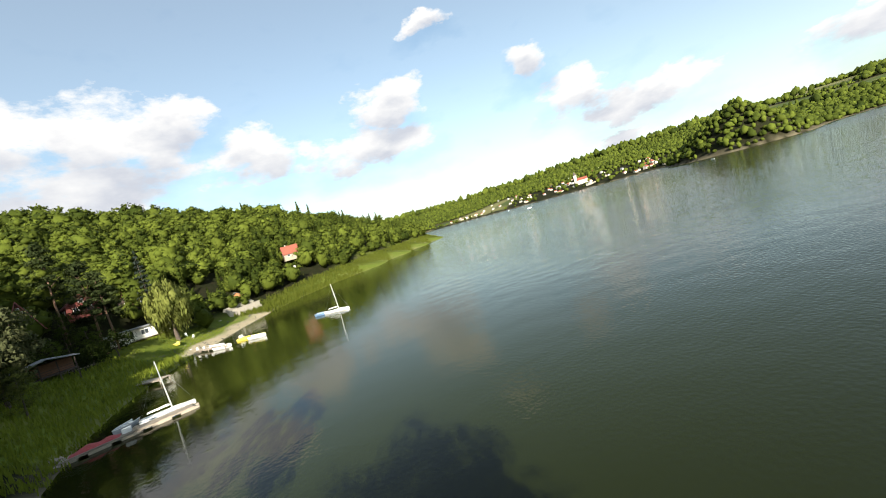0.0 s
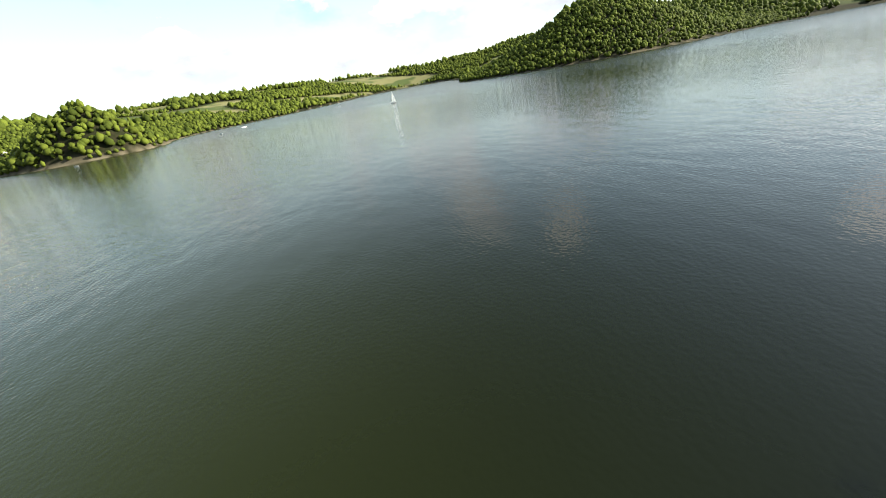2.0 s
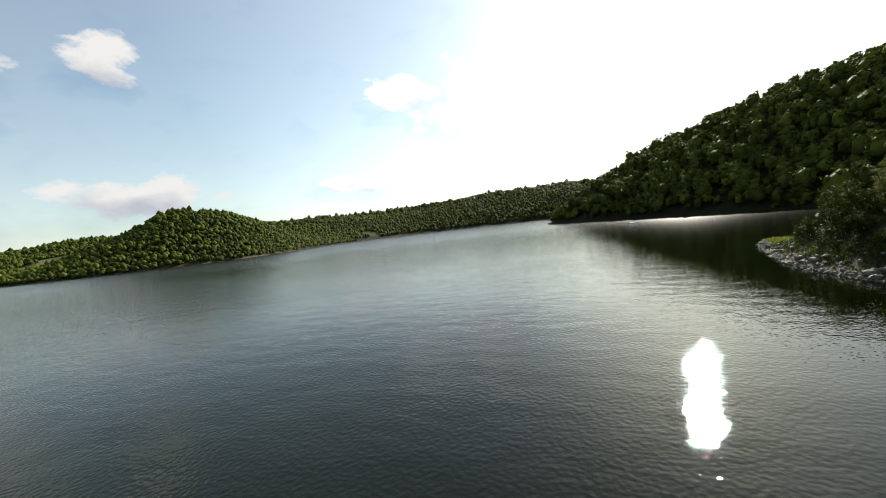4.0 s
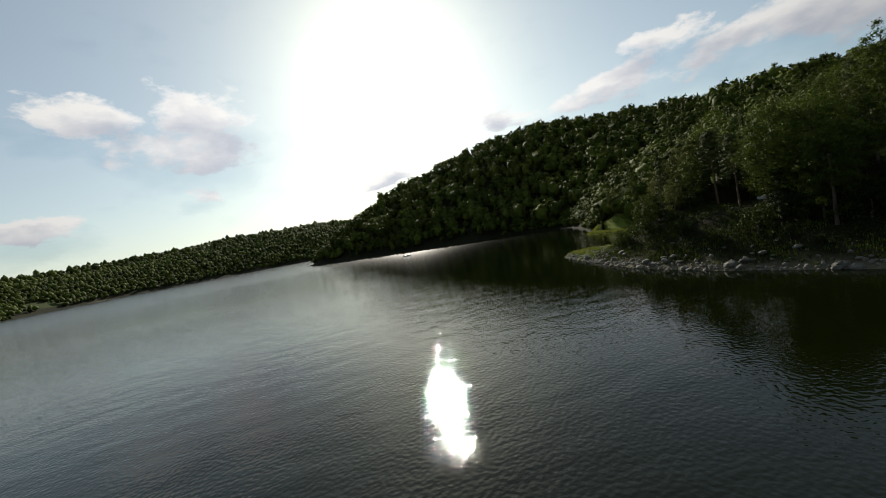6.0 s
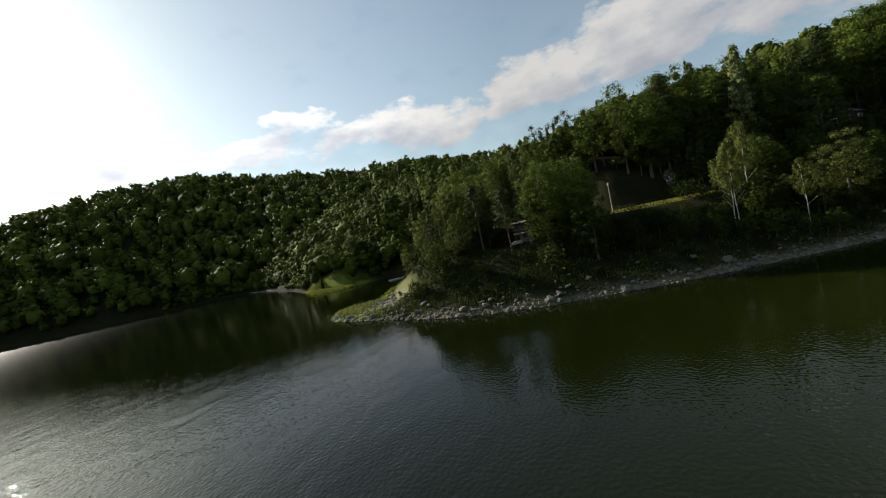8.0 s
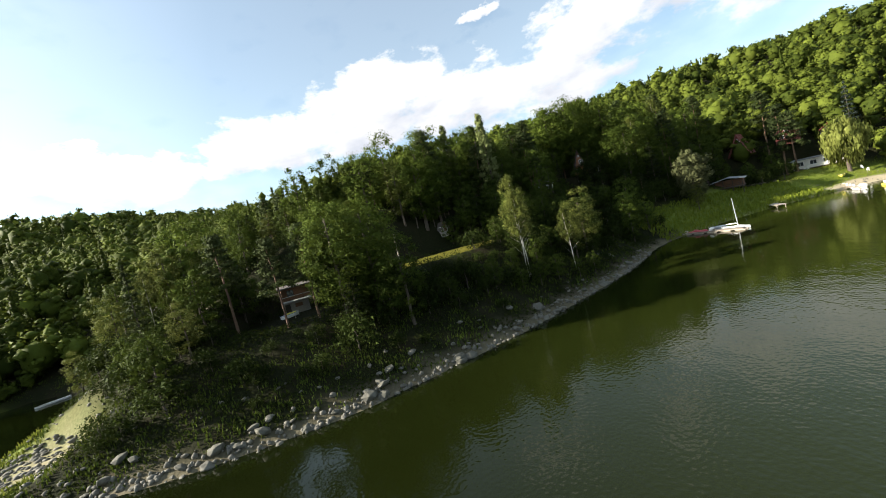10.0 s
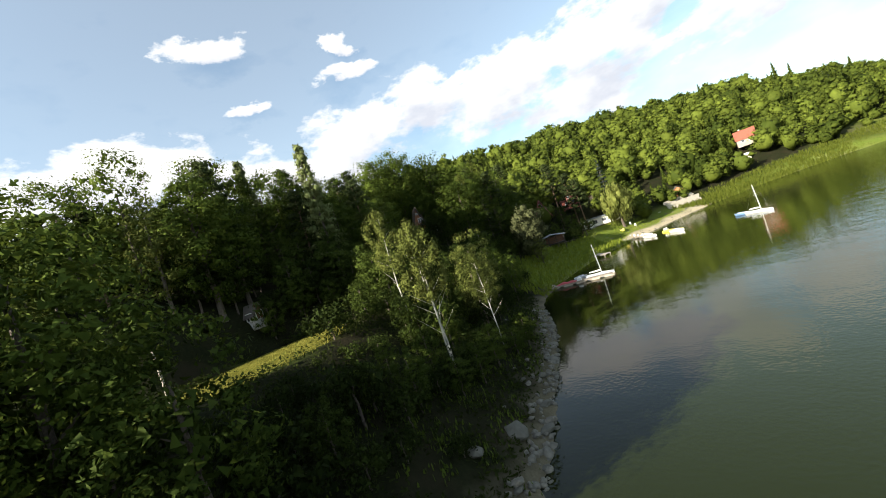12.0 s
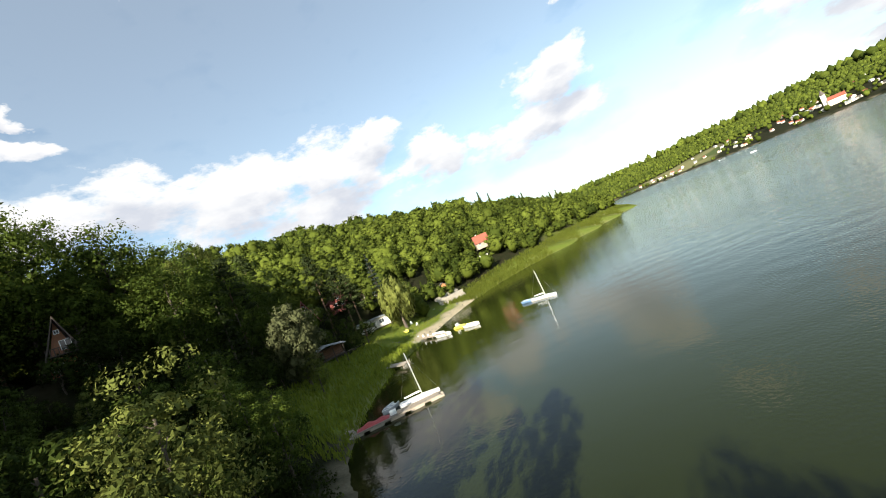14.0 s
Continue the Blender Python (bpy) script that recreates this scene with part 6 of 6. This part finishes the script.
# ---------------------------------------------------------------- the village over the water
def church():
    x, y = -412.0, -500.0
    root = thing("church", pose(x, y, level(x, y), 0, 0, 40) @ Matrix.Diagonal((0.8, 0.8, 0.9, 1)), "white village church with tall tower and red roof", "church")
    bm = bmesh.new()
    box(bm, (0, 0, 9), (6, 6, 20), bevel=0.1)
    part("tower", bm, VILLAGE_WALL, root)
    bm = bmesh.new()
    tube(bm, (0, 0, 19), (0, 0, 26), 4.2, 0.3, 8)
    part("spire", bm, DARK_ROOF, root)
    bm = bmesh.new()
    prism(bm, [(-5, -1), (5, -1), (5, 8), (0, 12), (-5, 8)], 3.0, 24.0)
    part("nave", bm, CREAM_WALL, root)
    rf = bmesh.new()
    prism(rf, [(-5.6, 7.6), (0, 12.1), (5.6, 7.6), (5.6, 8.0), (0, 12.6), (-5.6, 8.0)], 2.8, 24.4)
    part("roof", rf, RED_ROOF, root)


church()


def village():
    rng = random.Random(8)
    kinds = []
    for i, (wall, roof, label) in enumerate(((VILLAGE_WALL, RED_ROOF, "white village house with red tiled roof"), (CREAM_WALL, DARK_ROOF, "cream village house with dark roof"),
                                             (VILLAGE_WALL, GREY_ROOF, "white village house with grey roof"), (CREAM_WALL, RED_ROOF, "cream village house with red roof"))):
        kinds.append((wall, roof, label))
    made, protos = 0, {}
    while made < 110:
        x, y = rng.uniform(-560, -190), rng.uniform(-760, -320)
        d = float(shore_distance(x, y))
        if not 14 < d < 200 or rng.random() < d / 260:
            continue
        k = rng.randrange(4)
        m = pose(x, y, level(x, y), 0, 0, rng.uniform(0, 180)) @ Matrix.Diagonal((0.68, 0.68, 0.68, 1))
        if k not in protos:
            w, r, label = kinds[k]
            protos[k] = house("village_house", x, y, 0, 7.5 + k, 9.5, 4.4, 3.2, w, r, label, "house", 2, group="village houses")
            protos[k].matrix_basis = m
        else:
            copy_thing(protos[k], m)
        made += 1


village()


# ---------------------------------------------------------------- boats far out
def far_sail(x, y):
    root = thing("sailing_boat", pose(x, y, 0.05, 0, 0, 30), "distant white yacht under full sail", "sailboat")
    bm = bmesh.new()
    loft(bm, hull_rings(7.0, 2.3, 0.8), True)
    part("hull", bm, WHITE_GEL, root)
    bm = bmesh.new()
    tube(bm, (0.4, 0, 0.7), (0.3, 0, 10.0), 0.08, 0.06, 6)
    part("mast", bm, ALU, root)
    for name, pts in (("mainsail", ((0.2, 0.0, 1.4), (-3.0, 0.5, 1.5), (-1.6, 0.45, 5.0), (0.2, 0.0, 9.8))), ("foresail", ((3.2, 0.0, 1.0), (0.5, 0.5, 1.3), (0.9, 0.3, 5.0), (0.45, 0.0, 8.6)))):
        bm = bmesh.new()
        vs = [bm.verts.new(p) for p in pts]
        face = bm.faces.new(vs)
        bmesh.ops.solidify(bm, geom=[face], thickness=0.03)
        part(name, bm, SAIL_CLOTH, root)


far_sail(-280.0, 58.0)
for bx, by in ((-250, -172), (-330, -96), (-420, -92), (-250, -480), (-180, -330), (-560, 20), (-40, -420)):
    open_boat("rowing_boat", pose(bx, by, 0.1, 0, 0, bx * 7 % 180), 5.2, 1.9, 0.7, WHITE_GEL, GREY_GEL, "white boat lying far out on the lake", "boat", 2, "boats far out")


def motor_boat(x, y, turn):
    root = thing("motor_boat", pose(x, y, 0.1, 0, 0, turn), "small white motor boat under the wooded hill", "motor boat")
    bm = bmesh.new()
    loft(bm, hull_rings(5.5, 2.1, 0.75), True)
    part("hull", bm, WHITE_GEL, root)
    bm = bmesh.new()
    box(bm, (0.4, 0, 0.8), (0.9, 1.2, 0.35), bevel=0.08)
    part("console", bm, WHITE_GEL, root)
    bm = bmesh.new()
    box(bm, (0.75, 0, 1.08), (0.04, 1.1, 0.25), tilt=(0, -25))
    part("windscreen", bm, GLASS, root)
    bm = bmesh.new()
    box(bm, (-2.8, 0, 0.75), (0.45, 0.4, 0.8), bevel=0.06)
    part("outboard_engine", bm, DARK_WOOD, root)


motor_boat(75.0, 288.0, 12)


# ---------------------------------------------------------------- small things on the bank
def white_post(x, y):
    root = thing("flag_pole", pose(x, y, level(x, y), 0, 0, 0), "short white painted post lit by the sun", "post")
    bm = bmesh.new()
    tube(bm, (0, 0, -0.4), (0, 0, 1.6), 0.08, 0.07, 8)
    part("pole", bm, WHITE_GEL, root)
    bm = bmesh.new()
    box(bm, (-0.1, 0, 2.1), (0.2, 0.6, 1.1), bevel=0.08, turn=40)
    part("panel", bm, WHITE_GEL, root)


white_post(134.9, -25.0)


def garden_table(x, y, turn):
    root = thing("garden_table", pose(x, y, level(x, y), 0, 0, turn), "white plastic garden table with chairs on the terrace", "table")
    bm = bmesh.new()
    tube(bm, (0, 0, 0.70), (0, 0, 0.75), 0.6, 0.6, 14)
    part("tabletop", bm, WHITE_GEL, root)
    for i in range(4):
        bm = bmesh.new()
        a = i * math.pi / 2 + 0.7
        tube(bm, (0.4 * math.cos(a), 0.4 * math.sin(a), 0), (0.35 * math.cos(a), 0.35 * math.sin(a), 0.72), 0.03, 0.03, 6)
        part("leg", bm, WHITE_GEL, root)


def garden_chair(m):
    root = thing("garden_chair", m, "white plastic garden chair on the grass", "chair", "white garden chairs")
    bm = bmesh.new()
    box(bm, (0, 0, 0.42), (0.5, 0.5, 0.05), bevel=0.02)
    part("seat", bm, WHITE_GEL, root)
    bm = bmesh.new()
    box(bm, (0, 0.25, 0.72), (0.5, 0.05, 0.6), bevel=0.02, tilt=(-10, 0))
    part("backrest", bm, WHITE_GEL, root)
    for sx in (-1, 1):
        for sy in (-1, 1):
            bm = bmesh.new()
            box(bm, (sx * 0.21, sy * 0.21, 0.2), (0.05, 0.05, 0.42))
            part("leg", bm, WHITE_GEL, root)
    return root


garden_table(127.0, -75.0, 0)
first = garden_chair(pose(126.0, -74.2, level(126.0, -74.2), 0, 0, 30))
for cx, cy, ct in ((128.0, -74.2, -40), (127.0, -76.3, 180), (119.5, -85.0, 20), (118.4, -84.4, 60), (107.5, -87.0, 0), (106.0, -86.2, 40)):
    copy_thing(first, pose(cx, cy, level(cx, cy), 0, 0, ct))


def utility_pole(x, y):
    root = thing("utility_pole", pose(x, y, level(x, y), 0, 0, 20), "wooden utility pole above the sunlit lawn", "utility pole")
    bm = bmesh.new()
    tube(bm, (0, 0, -0.6), (0, 0, 6.4), 0.13, 0.10, 8)
    part("pole", bm, DECK_WOOD, root)
    bm = bmesh.new()
    box(bm, (0, 0, 6.1), (1.0, 0.1, 0.1))
    part("crossarm", bm, DECK_WOOD, root)


utility_pole(106.2, 44.6)
